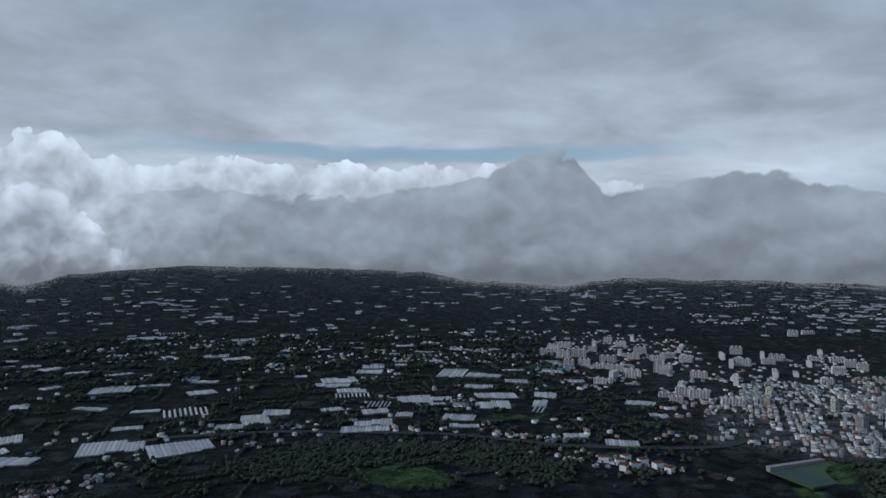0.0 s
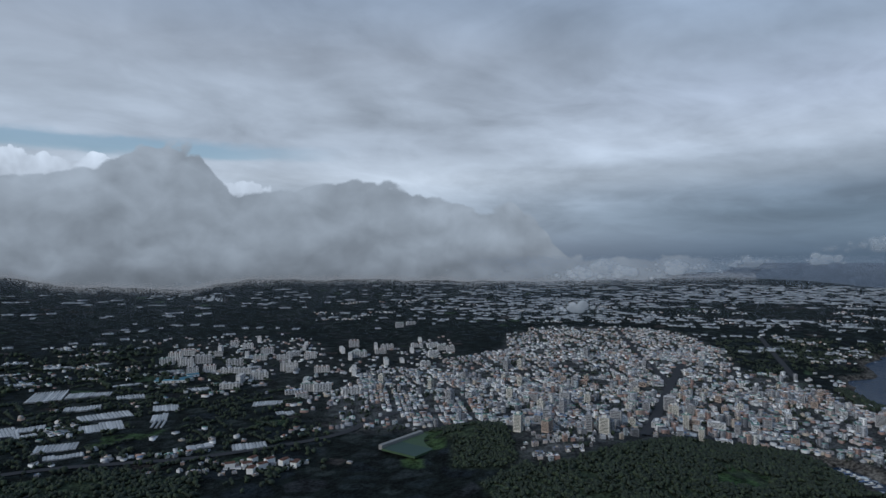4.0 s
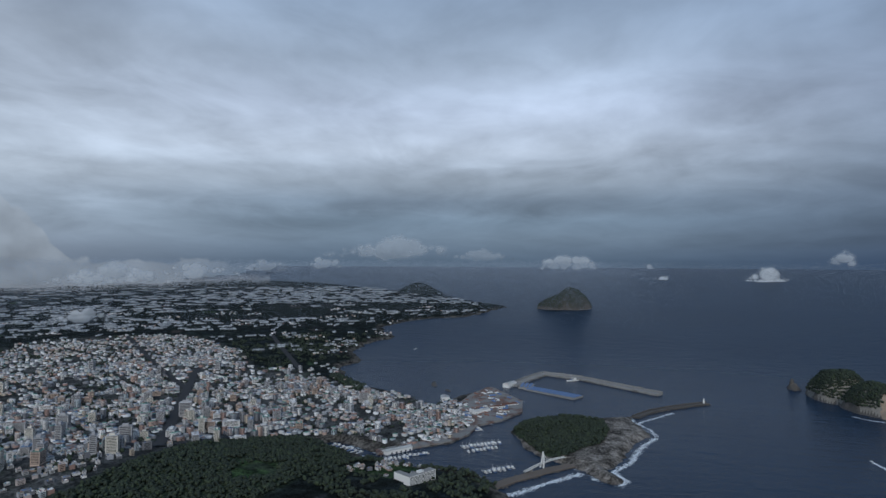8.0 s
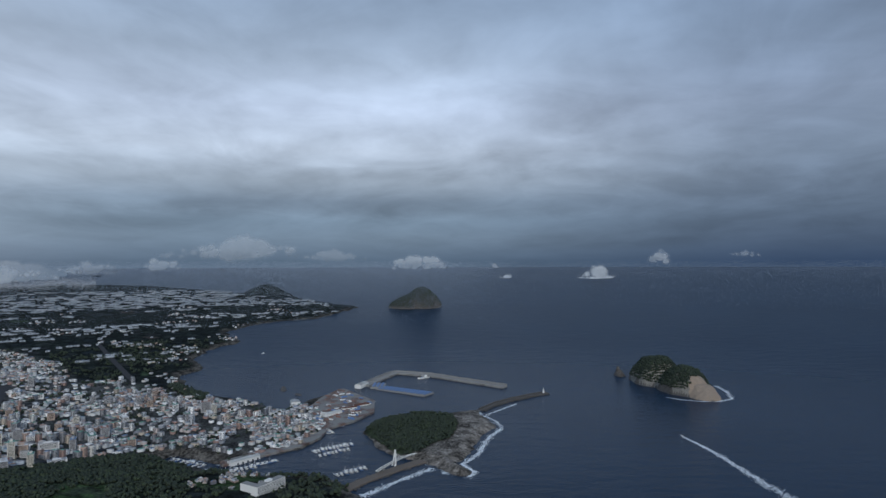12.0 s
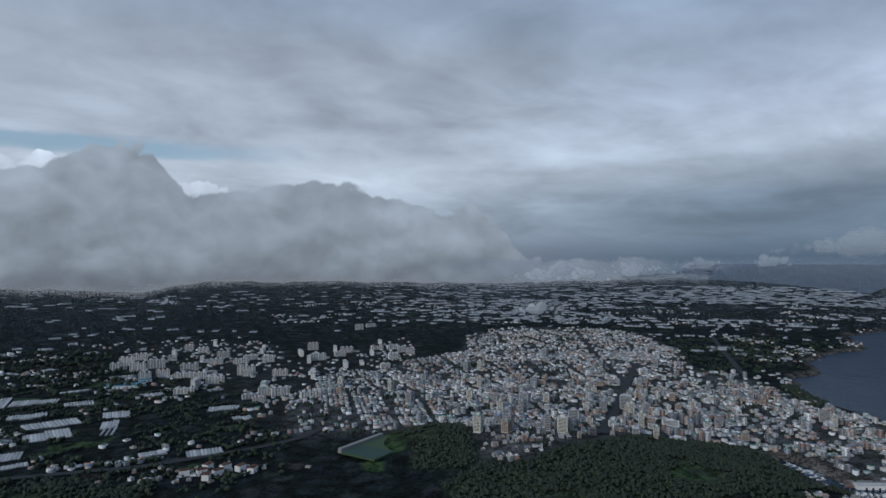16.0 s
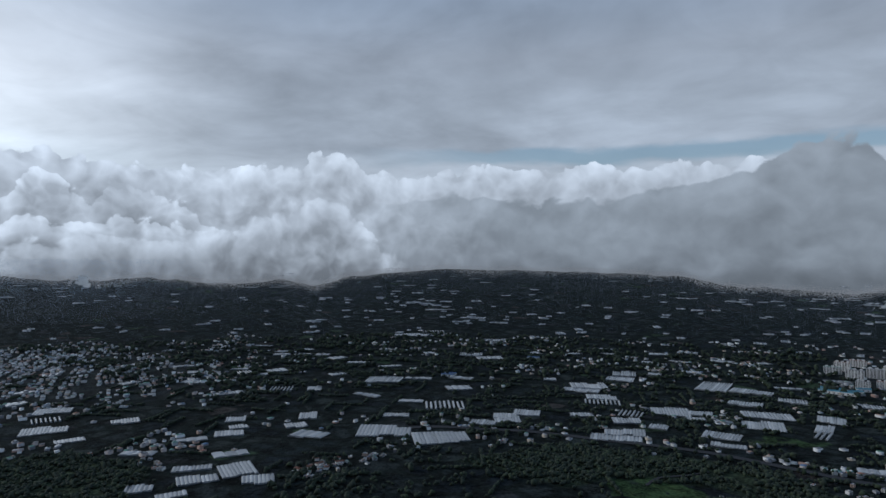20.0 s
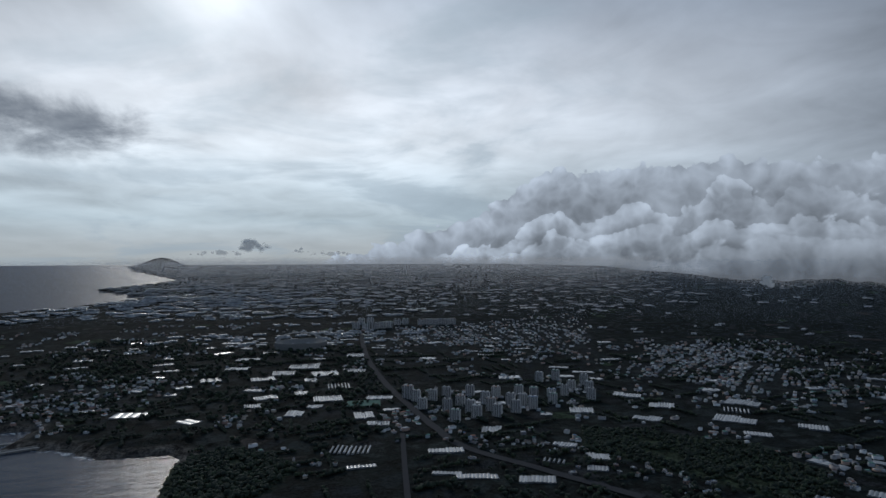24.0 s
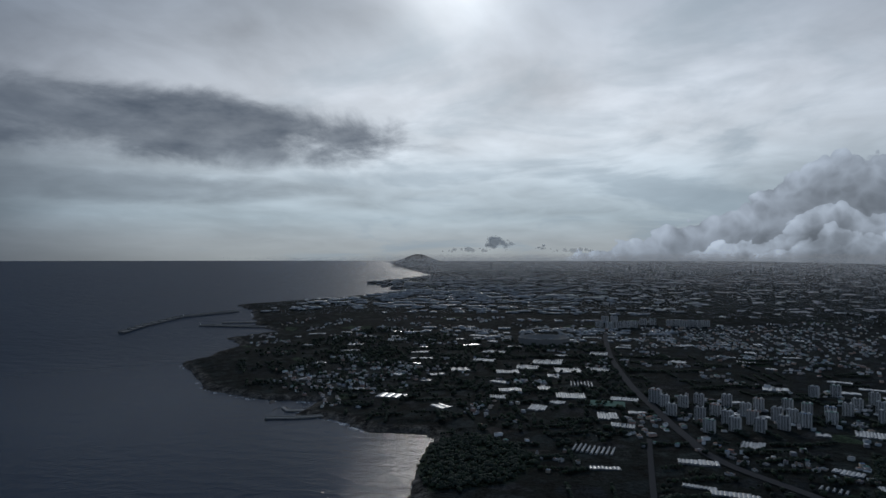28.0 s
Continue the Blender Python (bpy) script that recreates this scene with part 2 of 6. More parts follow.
        if top is near_top:
            # thins out westwards before the sunlit heads
            mask = n.m("MULTIPLY", mask, n.step(n.m("ADD", az, n.m("MULTIPLY", n.m("SUBTRACT", soft, 0.5), 18.0)), 40, 12))
            cloud_c = n.vec(n.m("MULTIPLY", tone, 0.87), tone, n.m("MULTIPLY", tone, 1.15))
        else:
            cloud_c = n.vec(n.m("MULTIPLY", tone, 0.89), tone, n.m("MULTIPLY", tone, 1.14))
        c = n.mix(mask, c, cloud_c)
    c = n.mix(1.0, c, (.962, 1.0, 1.055), "MULTIPLY")
    bg = n.add("ShaderNodeBackground")
    n.put(bg.inputs[0], c)
    bg.inputs[1].default_value = 1.0
    n.t.links.new(bg.outputs[0], n.add("ShaderNodeOutputWorld").inputs[0])


sky()

# ---- materials ----
def material(name, colour, rough=0.8, metal=0.0, bump=None, spec=0.5):
    """colour(n, where) gives a colour socket or tuple; bump(n, where) a height and its strength."""
    mat = bpy.data.materials.new(name)
    mat.use_nodes = True
    n = Nodes(mat.node_tree)
    where = n.add("ShaderNodeNewGeometry").outputs["Position"]
    b = n.add("ShaderNodeBsdfPrincipled")
    n.put(b.inputs["Base Color"], colour(n, where) if callable(colour) else colour)
    n.put(b.inputs["Roughness"], rough(n, where) if callable(rough) else rough)
    b.inputs["Metallic"].default_value = metal
    b.inputs["Specular IOR Level"].default_value = spec
    if bump:
        h, strength, dist = bump(n, where)
        k = n.add("ShaderNodeBump")
        k.inputs["Strength"].default_value = strength
        k.inputs["Distance"].default_value = dist
        n.put(k.inputs["Height"], h)
        n.put(b.inputs["Normal"], k.outputs[0])
    n.t.links.new(b.outputs[0], n.add("ShaderNodeOutputMaterial").inputs[0])
    return mat


def worn(colour, grain=0.4, size=0.08):
    """A colour with stains and a finer grain."""
    def f(n, where):
        v = n.m("ADD", 1 - grain / 2, n.m("MULTIPLY", n.m("ADD", n.noise(where, size), n.noise(where, size * 9, 3)), grain / 2))
        return n.mix(1.0, colour, n.vec(v, v, v), "MULTIPLY")
    return f


def varied(palette, island=True, grain=0.3, size=0.15):
    """One colour of the palette for each piece, with stains."""
    def f(n, where):
        r = n.add("ShaderNodeNewGeometry").outputs["Random Per Island"] if island else n.add("ShaderNodeObjectInfo").outputs["Random"]
        c = n.ramp(r, [(i / len(palette), p) for i, p in enumerate(palette)], "CONSTANT")
        v = n.m("ADD", 1 - grain / 2, n.m("MULTIPLY", n.noise(where, size), grain))
        return n.mix(1.0, c, n.vec(v, v, v), "MULTIPLY")
    return f


WALLS = [(0.42, 0.42, 0.41), (0.3, 0.3, 0.3), (0.22, 0.23, 0.245), (0.5, 0.49, 0.46), (0.17, 0.17, 0.18), (0.4, 0.34, 0.27), (0.68, 0.68, 0.68), (0.13, 0.135, 0.15), (0.36, 0.25, 0.2), (0.36, 0.37, 0.39), (0.27, 0.17, 0.14), (0.58, 0.57, 0.55), (0.76, 0.75, 0.73), (0.42, 0.36, 0.33), (0.3, 0.34, 0.36)]
ROOFS = [(0.32, 0.32, 0.33), (0.17, 0.17, 0.18), (0.07, 0.2, 0.15), (0.4, 0.4, 0.41), (0.13, 0.13, 0.14), (0.27, 0.275, 0.275), (0.56, 0.56, 0.57), (0.27, 0.12, 0.085), (0.24, 0.24, 0.255), (0.1, 0.1, 0.11), (0.09, 0.21, 0.18), (0.36, 0.36, 0.37), (0.1, 0.18, 0.3), (0.2, 0.2, 0.21), (0.33, 0.2, 0.15), (0.11, 0.26, 0.22)]
M = {}
M["wall"] = material("house_plaster", varied(WALLS))
M["wall_one"] = material("house_plaster_single", varied(WALLS, False))
M["roof"] = material("flat_roof", varied(ROOFS, grain=0.5))
M["roof_one"] = material("flat_roof_single", varied(ROOFS, False, grain=0.5))
M["tower"] = material("apartment_paint", varied([(.58, .57, .55), (.64, .63, .61), (.52, .51, .5)], False))
M["glass"] = material("window_glass", (.03, .035, .04), 0.12)
M["plastic"] = material("greenhouse_plastic", varied([(.42, .44, .45), (.36, .38, .39), (.48, .49, .5), (.3, .32, .33), (.4, .41, .41), (.33, .35, .36)], grain=0.5, size=0.05), 0.32)
M["plastic_one"] = material("greenhouse_plastic_single", varied([(.2295, .2422, .255), (.187, .1997, .2125), (.2805, .289, .2975), (.153, .1658, .1785), (.2125, .2253, .2338), (.34, .3485, .357)], False, grain=0.5, size=0.05), 0.2)
# bluish tone, lifted to stand in for haze over the far plain
M["plastic_far"] = material("far_plastic_hazed", varied([(.24, .26, .28), (.2, .22, .235), (.3, .32, .335), (.16, .175, .19), (.36, .375, .39), (.22, .235, .25)], grain=0.5, size=0.02), 0.22)
M["concrete"] = material("harbour_concrete", worn((.23, .225, .215), 0.6), 0.85)
M["spit"] = material("brown_shingle", worn((.13, .105, .085), 0.8, 0.05), 0.95, bump=lambda n, p: (n.noise(p, 0.3, 6), 1.0, 1.0))
M["yard"] = material("harbour_yard", lambda n, p: n.mix(n.step(n.noise(p, 0.03, 6, 0.6), 0.45, 0.6), worn((.2, .195, .185), 0.6)(n, p), n.ramp(n.noise(p, 0.16, 5), [(.35, (.05, .035, .03)), (.55, (.16, .09, .07)), (.7, (.24, .2, .17))])), 0.9)
M["asphalt"] = material("asphalt", worn((.045, .046, .05), 0.5), 0.95, spec=0.1)
M["rock"] = material("lava_rock", worn((.08, .073, .066), 0.9, 0.05), 0.9, bump=lambda n, p: (n.noise(p, 0.12, 8), 1.0, 4.0))
M["tan_rock"] = material("tan_rock", worn((.27, .21, .16), 0.7, 0.05), 0.9, bump=lambda n, p: (n.noise(p, 0.1, 8), 1.0, 4.0))
M["leaf"] = material("tree_leaves", varied([(.028, .038, .028), (.034, .047, .031), (.023, .032, .025), (.042, .058, .034), (.031, .042, .03)], grain=0.8, size=0.3), 0.85, spec=0.2)
M["cliff"] = material("pale_cliff", worn((.2, .19, .17), 0.9, 0.06), 0.9, bump=lambda n, p: (n.noise(p, 0.14, 8), 1.0, 5.0))
M["turf"] = material("turf", worn((.04, .075, .035), 0.6), 0.9)
M["white"] = material("white_paint", worn((.72, .72, .7), 0.2), 0.5)
M["blue"] = material("blue_sheet", worn((.09, .17, .34), 0.4), 0.6)
M["cyan"] = material("cyan_roof", worn((.12, .36, .46), 0.4), 0.5)
M["red"] = material("rust_red", worn((.22, .1, .07), 0.5), 0.7)
M["foam"] = material("sea_foam", worn((.75, .78, .8), 0.4, 0.2), 0.8)


def ground_colour(n, p):
    cells = n.voronoi(n.vm("ADD", p, n.vm("SCALE", n.voronoi(p, 0.004), 30.0)), 0.017)
    hedge = n.voronoi(n.vm("ADD", p, n.vm("SCALE", n.voronoi(p, 0.004), 30.0)), 0.017, "Distance", "DISTANCE_TO_EDGE")
    pick = n.xyz(cells)[0]
    veg = n.ramp(pick, [(0, (.015, .021, .022)), (.2, (.022, .028, .028)), (.35, (.014, .019, .022)), (.55, (.026, .033, .031)), (.7, (.026, .029, .031)), (.8, (.019, .026, .026)), (.95, (.034, .055, .032)), (.975, (.044, .04, .037))], "CONSTANT")
    speck = n.m("ADD", 0.1, n.m("ADD", n.step(n.noise(p, 0.035, 6, 0.6), 0.38, 0.62, 0.1, 0.85), n.step(n.noise(p, 0.2, 4), 0.4, 0.6, 0.0, 0.6)))
    veg = n.mix(n.step(hedge, 0.2, 0.08), veg, (.01, .014, .013))
    wood = n.ramp(n.noise(p, 0.06, 8, 0.65), [(.35, (.022, .032, .022)), (.6, (.046, .062, .036))])
    c = n.mix(n.attr("wood"), veg, wood)
    town = n.ramp(n.noise(p, 0.07, 5), [(.35, (.05, .051, .052)), (.5, (.1, .1, .1)), (.65, (.03, .037, .03))])
    c = n.mix(n.m("MULTIPLY", n.attr("town"), 0.85), c, town)
    rock = n.ramp(n.noise(p, 0.05, 7), [(.35, (.035, .032, .03)), (.65, (.14, .127, .11))])
    c = n.mix(n.attr("shore"), c, rock)
    c = n.mix(n.attr("apron"), c, n.ramp(n.noise(p, 0.06, 8, 0.65), [(.35, (.075, .068, .06)), (.55, (.19, .17, .15)), (.7, (.3, .275, .25))]))
    c = n.mix(n.attr("lawn"), c, n.ramp(n.noise(p, 0.03, 6), [(.35, (.032, .062, .026)), (.65, (.055, .09, .036))]))
    return n.mix(1.0, c, n.vec(speck, speck, speck), "MULTIPLY")


M["ground"] = material("ground_cover", ground_colour, 0.95, spec=0.05, bump=lambda n, p: (n.noise(p, 0.1, 6), 1.0, 5.0))


def sea_colour(n, p):
    foam = n.attr("foam")
    lace = n.noise(p, 0.035, 9, 0.7, 0.8)
    white = n.step(n.m("ADD", foam, n.m("MULTIPLY", lace, 1.0)), 1.02, 1.2)
    deep = n.ramp(n.noise(p, 0.0025, 4), [(.35, (.0095, .025, .05)), (.65, (.0125, .03, .058))])
    return n.mix(white, deep, (.6, .64, .66))


def sea_rough(n, p):
    """The far swell is too fine to tell apart and only blurs what it mirrors."""
    x, y, z = n.xyz(p)
    return n.step(n.m("SQRT", n.m("ADD", n.m("MULTIPLY", x, x), n.m("MULTIPLY", y, y))), 1200, 2600, 0.1, 0.34)


M["sea"] = material("sea_water", sea_colour, sea_rough, spec=0.046, bump=lambda n, p: (n.m("ADD", n.noise(n.vm("MULTIPLY", p, (1, 0.45, 1)), 0.035, 4, 0.5, 0.5), n.m("MULTIPLY", n.noise(p, 0.2, 4), 0.35)), 1.0, 2.3))

# ---- the lie of the land ----
NEAR, RIM = 1500.0, 4900.0  # beyond NEAR the far country draws together so that the horizon lies at RIM
SPAN = RIM - NEAR


def drawn(D):
    """How far off a place that lies D metres away stands in the model."""
    D = np.asarray(D, float)
    return np.where(D < NEAR, D, RIM - SPAN * SPAN / (np.maximum(D, NEAR) - NEAR + SPAN))


def lay(X, Y, h=0.0):
    """A place on the chart, h metres above the sea, in the model: x, y, z and the scale there."""
    X, Y = np.asarray(X, float), np.asarray(Y, float)
    D = np.maximum(np.hypot(X, Y), 1.0)
    s = drawn(D) / D
    return X * s, Y * s, EYE * (1 - s) + h * s, s


def lattice(X, Y, seed):
    """Smooth noise, 0 to 1, on a unit lattice."""
    xi, yi = np.floor(X), np.floor(Y)
    u, v = X - xi, Y - yi
    u, v = u * u * (3 - 2 * u), v * v * (3 - 2 * v)

    def h(a, b):
        k = np.sin(a * 127.1 + b * 311.7 + seed * 74.7) * 43758.5453
        return k - np.floor(k)
    return (h(xi, yi) * (1 - u) + h(xi + 1, yi) * u) * (1 - v) + (h(xi, yi + 1) * (1 - u) + h(xi + 1, yi + 1) * u) * v


def fbm(X, Y, size, seed=0, octaves=4):
    out, amp, tot = 0.0, 1.0, 0.0
    for k in range(octaves):
        out, tot = out + amp * lattice(X / size * 2 ** k, Y / size * 2 ** k, seed + k), tot + amp
        amp *= 0.5
    return out / tot


def inside(X, Y, poly):
    hit = np.zeros(np.shape(X), bool)
    for (ax, ay), (bx, by) in zip(poly, poly[1:] + poly[:1]):
        if ay != by:
            hit ^= ((ay > Y) != (by > Y)) & (X < (bx - ax) * (Y - ay) / (by - ay) + ax)
    return hit


def signed(X, Y, poly, closed=True):
    """Distance to the outline, positive inside."""
    best = np.full(np.shape(X), 1e9)
    for (ax, ay), (bx, by) in zip(poly, poly[1:] + (poly[:1] if closed else [])):
        vx, vy = bx - ax, by - ay
        t = np.clip(((X - ax) * vx + (Y - ay) * vy) / max(vx * vx + vy * vy, 1e-6), 0, 1)
        best = np.minimum(best, np.hypot(X - ax - t * vx, Y - ay - t * vy))
    return np.where(inside(X, Y, poly), best, -best) if closed else best


COAST_EAST = [(16000, 8800), (11585, 7580), (10220, 4920), (8405, 3310), (6745, 1760), (5565, 1110), (5110, 765), (4065, 880), (3735, 1140), (3225, 1185), (2850, 975), (2545, 1000), (2325, 965), (2100, 850), (1960, 850), (1800, 785), (1675, 670), (1620, 565), (1485, 410), (1620, 365), (1735, 305)]
HARBOUR = [(1685, 275), (1590, 205), (1475, 190), (1385, 225), (1330, 265), (1245, 270), (1190, 290), (1135, 345), (1100, 405), (1114, 440), (1130, 500), (1118, 522), (1098, 500), (1078, 468), (1060, 425), (1050, 385), (1035, 295), (1030, 220), (1000, 175), (955, 150)]
COAST_SOUTH = [(860, 60), (640, 20), (420, -90), (120, -60), (-200, -120), (-520, -90), (-760, -200), (-880, -240)]
COAST_WEST = [(-980, -255), (-1095, -270), (-1175, -265), (-1205, -285), (-1195, -410), (-1265, -495), (-1290, -610), (-1420, -615), (-1410, -760), (-1490, -955), (-1830, -1265), (-1945, -1260), (-2295, -1310), (-2440, -1475), (-2710, -1375), (-2985, -1640), (-3775, -2095), (-4205, -2445), (-5095, -2000), (-6605, -1805), (-8440, -2970), (-9650, -2825), (-12350, -2840), (-23970, -7015), (-49425, -14950)]
MAINLAND = COAST_EAST + HARBOUR + COAST_SOUTH + COAST_WEST + [(-90000, -26000), (-90000, 120000), (120000, 120000), (120000, 62000)]
TREE_ISLAND = [(1300, 190), (1370, 172), (1440, 128), (1462, 55), (1478, -18), (1495, -55), (1455, -60), (1400, -82), (1346, -95), (1286, -68), (1230, -49), (1186, -41), (1132, -19), (1108, -8), (1059, -28), (1035, -17), (1051, 5), (1090, 28), (1114, 62), (1128, 90), (1150, 112), (1198, 142)]
TREE_ISLAND_WOOD = [(1296, 185), (1370, 165), (1432, 122), (1442, 60), (1422, 8), (1331, -12), (1228, 8), (1185, 42), (1146, 62), (1140, 80), (1150, 104), (1198, 134)]
CITY = [(475, 1115), (615, 1445), (710, 1515), (830, 1655), (965, 1635), (1165, 1710), (1445, 1775), (1740, 2135), (2100, 2260), (2360, 2060), (2445, 1780), (2035, 1290), (1780, 1085), (1810, 950), (1715, 825), (1615, 675), (1570, 590), (1560, 455), (1590, 405), (1510, 320), (1345, 270), (1185, 300), (1095, 390), (1135, 445), (1150, 520), (1115, 600), (1055, 660), (960, 708), (850, 702), (748, 694), (690, 696), (645, 712), (640, 750), (680, 800), (728, 880), (722, 972), (650, 1003), (600, 1030), (540, 1070)]
ESTATE = [(340, 2160), (505, 2630), (790, 2595), (955, 2365), (825, 1935), (1195, 2130), (1495, 2270), (1240, 1745), (875, 1500), (700, 1425), (600, 1340), (505, 1385), (485, 1600), (380, 1815)]
SUBURB = [(485, 1600), (625, 1460), (625, 1330), (565, 1120), (485, 1135), (460, 1265)]
VILLAGE_N = [(-190, 1990), (-100, 2135), (25, 2305), (275, 2070), (220, 1890), (-35, 1835)]
TOWN_NW = [(-1765, 840), (-2135, 1135), (-2365, 1480), (-2230, 1785), (-1490, 1565), (-1115, 1355), (-1195, 1135), (-1435, 975)]
TOWN_W = [(-2605, 140), (-3065, 470), (-3640, 1400), (-3270, 1415), (-1870, 810), (-2310, 715), (-2405, 270)]
VILLAGE_SW = [(-1525, -790), (-1810, -860), (-2005, -705), (-1845, -470), (-1615, -380), (-1455, -510), (-1415, -640)]
TOWN = [CITY, ESTATE, SUBURB, TOWN_NW, TOWN_W, VILLAGE_SW]
HILL_WOOD = [(632, 735), (640, 700), (690, 684), (748, 682), (850, 690), (955, 695), (1045, 648), (1104, 592), (1118, 500), (1075, 470), (1000, 415), (885, 445), (650, 470), (495, 600), (540, 720)]
PARK_WOOD = [(600, 985), (640, 992), (706, 963), (716, 887), (665, 805), (632, 750), (600, 745), (545, 800), (600, 880)]
SCRUB_N = [(-365, 955), (-225, 1120), (-20, 1120), (115, 1095), (195, 985), (195, 910), (15, 995), (-125, 980), (-180, 905)]
BAY_WOOD = [(-1125, -285), (-1180, -200), (-1130, -120), (-1050, -55), (-940, -100), (-890, -210), (-980, -250)]
SCRUB_W = [(-1170, 485), (-1110, 595), (-1005, 745), (-795, 730), (-730, 620), (-1025, 430)]
WOODS = [HILL_WOOD, PARK_WOOD, SCRUB_N, BAY_WOOD, SCRUB_W]
FIELDS = [[(485, 965), (615, 995), (625, 950), (575, 875), (505, 850)], [(-140, 955), (-75, 985), (0, 980), (15, 910), (-115, 890)], [(812, 515), (820, 542), (882, 549), (910, 508), (859, 480)], [(935, 420), (990, 405), (1030, 340), (1000, 300), (930, 320)], [(90, 1310), (200, 1290), (190, 1240), (95, 1250)]]
YARD = [(1740, 300), (1690, 268), (1592, 200), (1475, 186), (1385, 220), (1328, 262), (1248, 268), (1190, 292), (1138, 345), (1080, 400), (1100, 412), (1165, 358), (1230, 312), (1330, 300), (1400, 330), (1520, 350), (1620, 345), (1740, 318)]
# hills: place, radius, height
HILLS = [(780, 655, 260, 28), (745, 800, 140, 14), (655, 905, 110, 24), (6535, 1955, 260, 140), (-39500, -10025, 1400, 780), (-33310, -5615, 1500, 300), (-42845, -15950, 2500, 160), (1330, 90, 90, 12)]


def land_height(X, Y):
    D = np.hypot(X, Y)
    rough = (fbm(X, Y, 60, 1) - 0.5) * np.clip(D * 0.022, 16, 200) + (fbm(X, Y, 14, 9, 3) - 0.5) * 14
    sd = np.maximum(signed(X, Y, MAINLAND), signed(X, Y, TREE_ISLAND)) + rough * np.clip(D / 900, 0, 1)
    h = np.where(sd > 0, np.minimum(sd * 0.45, 9) + np.clip(sd - 20, 0, 400) * 0.03, np.maximum(sd * 0.4, -12))
    for hx, hy, hr, hh in HILLS:
        q = np.hypot(X - hx, Y - hy) / hr
        h = h + np.where(sd > 0, hh * np.exp(-q * q * 1.5), 0)
    flat = np.clip(signed(X, Y, YARD) / 12 + 1.2, 0, 1)
    h = h * (1 - flat) + np.minimum(h, 3.0) * flat
    h = h + np.where(sd > 60, (fbm(X, Y, 320, 5, 3) - 0.45) * 10, 0)
    return h, sd


def cutoff(a):
    """Depression in degrees at which the land goes up into the cloud, by heading."""
    base = np.interp(a, [-75, -68, -60, -50, -40, -30, -25, -16, -11, -6, -3, 2, 9, 22, 31, 34, 37, 41, 46, 53, 58, 66, 75, 90], [.3, 1.35, 1.5, 1.9, 2.1, 2.1, 2.0, 1.9, 2.7, 2.5, 2.3, 1.5, 1.2, .9, 1.6, 2.6, 1.9, 2.4, 1.7, 1.8, 1.4, .5, .3, .3])
    ragged = (fbm(np.asarray(a) * 1.0, np.asarray(a) * 0.0, 1.6, 2, 4) - .5) * 0.4
    return np.maximum(base + ragged * np.clip((base - .5) / 1.2, 0, 1), .3)


def polar(step, rings):
    a = np.radians(np.arange(-180, 180, step))
    A, E = np.meshgrid(a, rings, indexing="ij")
    return A, E


def sheet(name, A, E, z_of, keep, mat, attrs, label, category):
    """A sheet on a grid of headings A and depressions E (degrees)."""
    D = EYE / np.tan(np.radians(E))
    X, Y = -D * np.sin(A), D * np.cos(A)
    h, extra = z_of(X, Y)
    x, y, z, s = lay(X, Y, h)
    na, nr = A.shape
    idx = np.arange(na * nr).reshape(na, nr)
    q = np.stack([idx[:, :-1], np.roll(idx, -1, 0)[:, :-1], np.roll(idx, -1, 0)[:, 1:], idx[:, 1:]], -1).reshape(-1, 4)
    ok = keep(X, Y, h, extra).ravel()
    q = q[ok[q].any(1)]
    used, inv = np.unique(q, return_inverse=True)
    me = bpy.data.meshes.new(name)
    me.from_pydata(np.stack([x.ravel(), y.ravel(), z.ravel()], 1)[used].tolist(), [], inv.reshape(-1, 4).tolist())
    me.polygons.foreach_set("use_smooth", np.ones(len(me.polygons), bool))
    for key, f in attrs.items():
        at = me.attributes.new(key, "FLOAT", "POINT")
        at.data.foreach_set("value", f(X, Y, h, extra).ravel()[used].astype(np.float32))
    me.materials.append(mat)
    ob = tagged(new(name, me), label, category, kind="structure")
    return ob


def urban(X, Y):
    u = np.zeros(np.shape(X))
    for i, poly in enumerate(TOWN):
        u = np.maximum(u, np.clip(signed(X, Y, poly) / (50 if i < 1 else 240) + (0.5 if i < 1 else 0.1), 0, 1 if i < 1 else .22))
    return u


def wooded(X, Y):
    u = np.clip(signed(X, Y, TREE_ISLAND_WOOD) / 10 + 0.5, 0, 1)
    for poly in WOODS:
        u = np.maximum(u, np.clip(signed(X, Y, poly) / 20 + 0.5, 0, 1))
    return u


RINGS = np.concatenate([[70, 50, 38, 30, 26], np.arange(23.6, 5.0, -0.1), np.arange(5.0, 0.24, -0.06)])
A, E = polar(0.25, RINGS)
cut = cutoff(np.degrees(A))
E = np.maximum(E, cut)
ground = sheet("ground", A, E, land_height, lambda X, Y, h, sd: sd > -40, M["ground"], {
    "town": lambda X, Y, h, sd: urban(X, Y),
    "apron": lambda X, Y, h, sd: np.clip(signed(X, Y, TREE_ISLAND) / 6 + 1, 0, 1) * (wooded(X, Y) < 0.5),
    "lawn": lambda X, Y, h, sd: np.maximum.reduce([np.clip((signed(X, Y, f) + (fbm(X, Y, 30, 6, 2) - .5) * 40) / 8 + .3, 0, .9) for f in FIELDS]) * (fbm(X, Y, 46, 17, 2) > .36),
    "wood": lambda X, Y, h, sd: wooded(X, Y),
    "shore": lambda X, Y, h, sd: np.clip((34 - sd) / 16, 0, 1) * (wooded(X, Y) < 0.5),
}, "dark green farmland and woods of a wide coastal plain", "ground")


def sea_height(X, Y):
    sd = signed(X, Y, MAINLAND)
    sd = np.maximum(sd, signed(X, Y, TREE_ISLAND))
    return np.zeros(np.shape(X)), sd


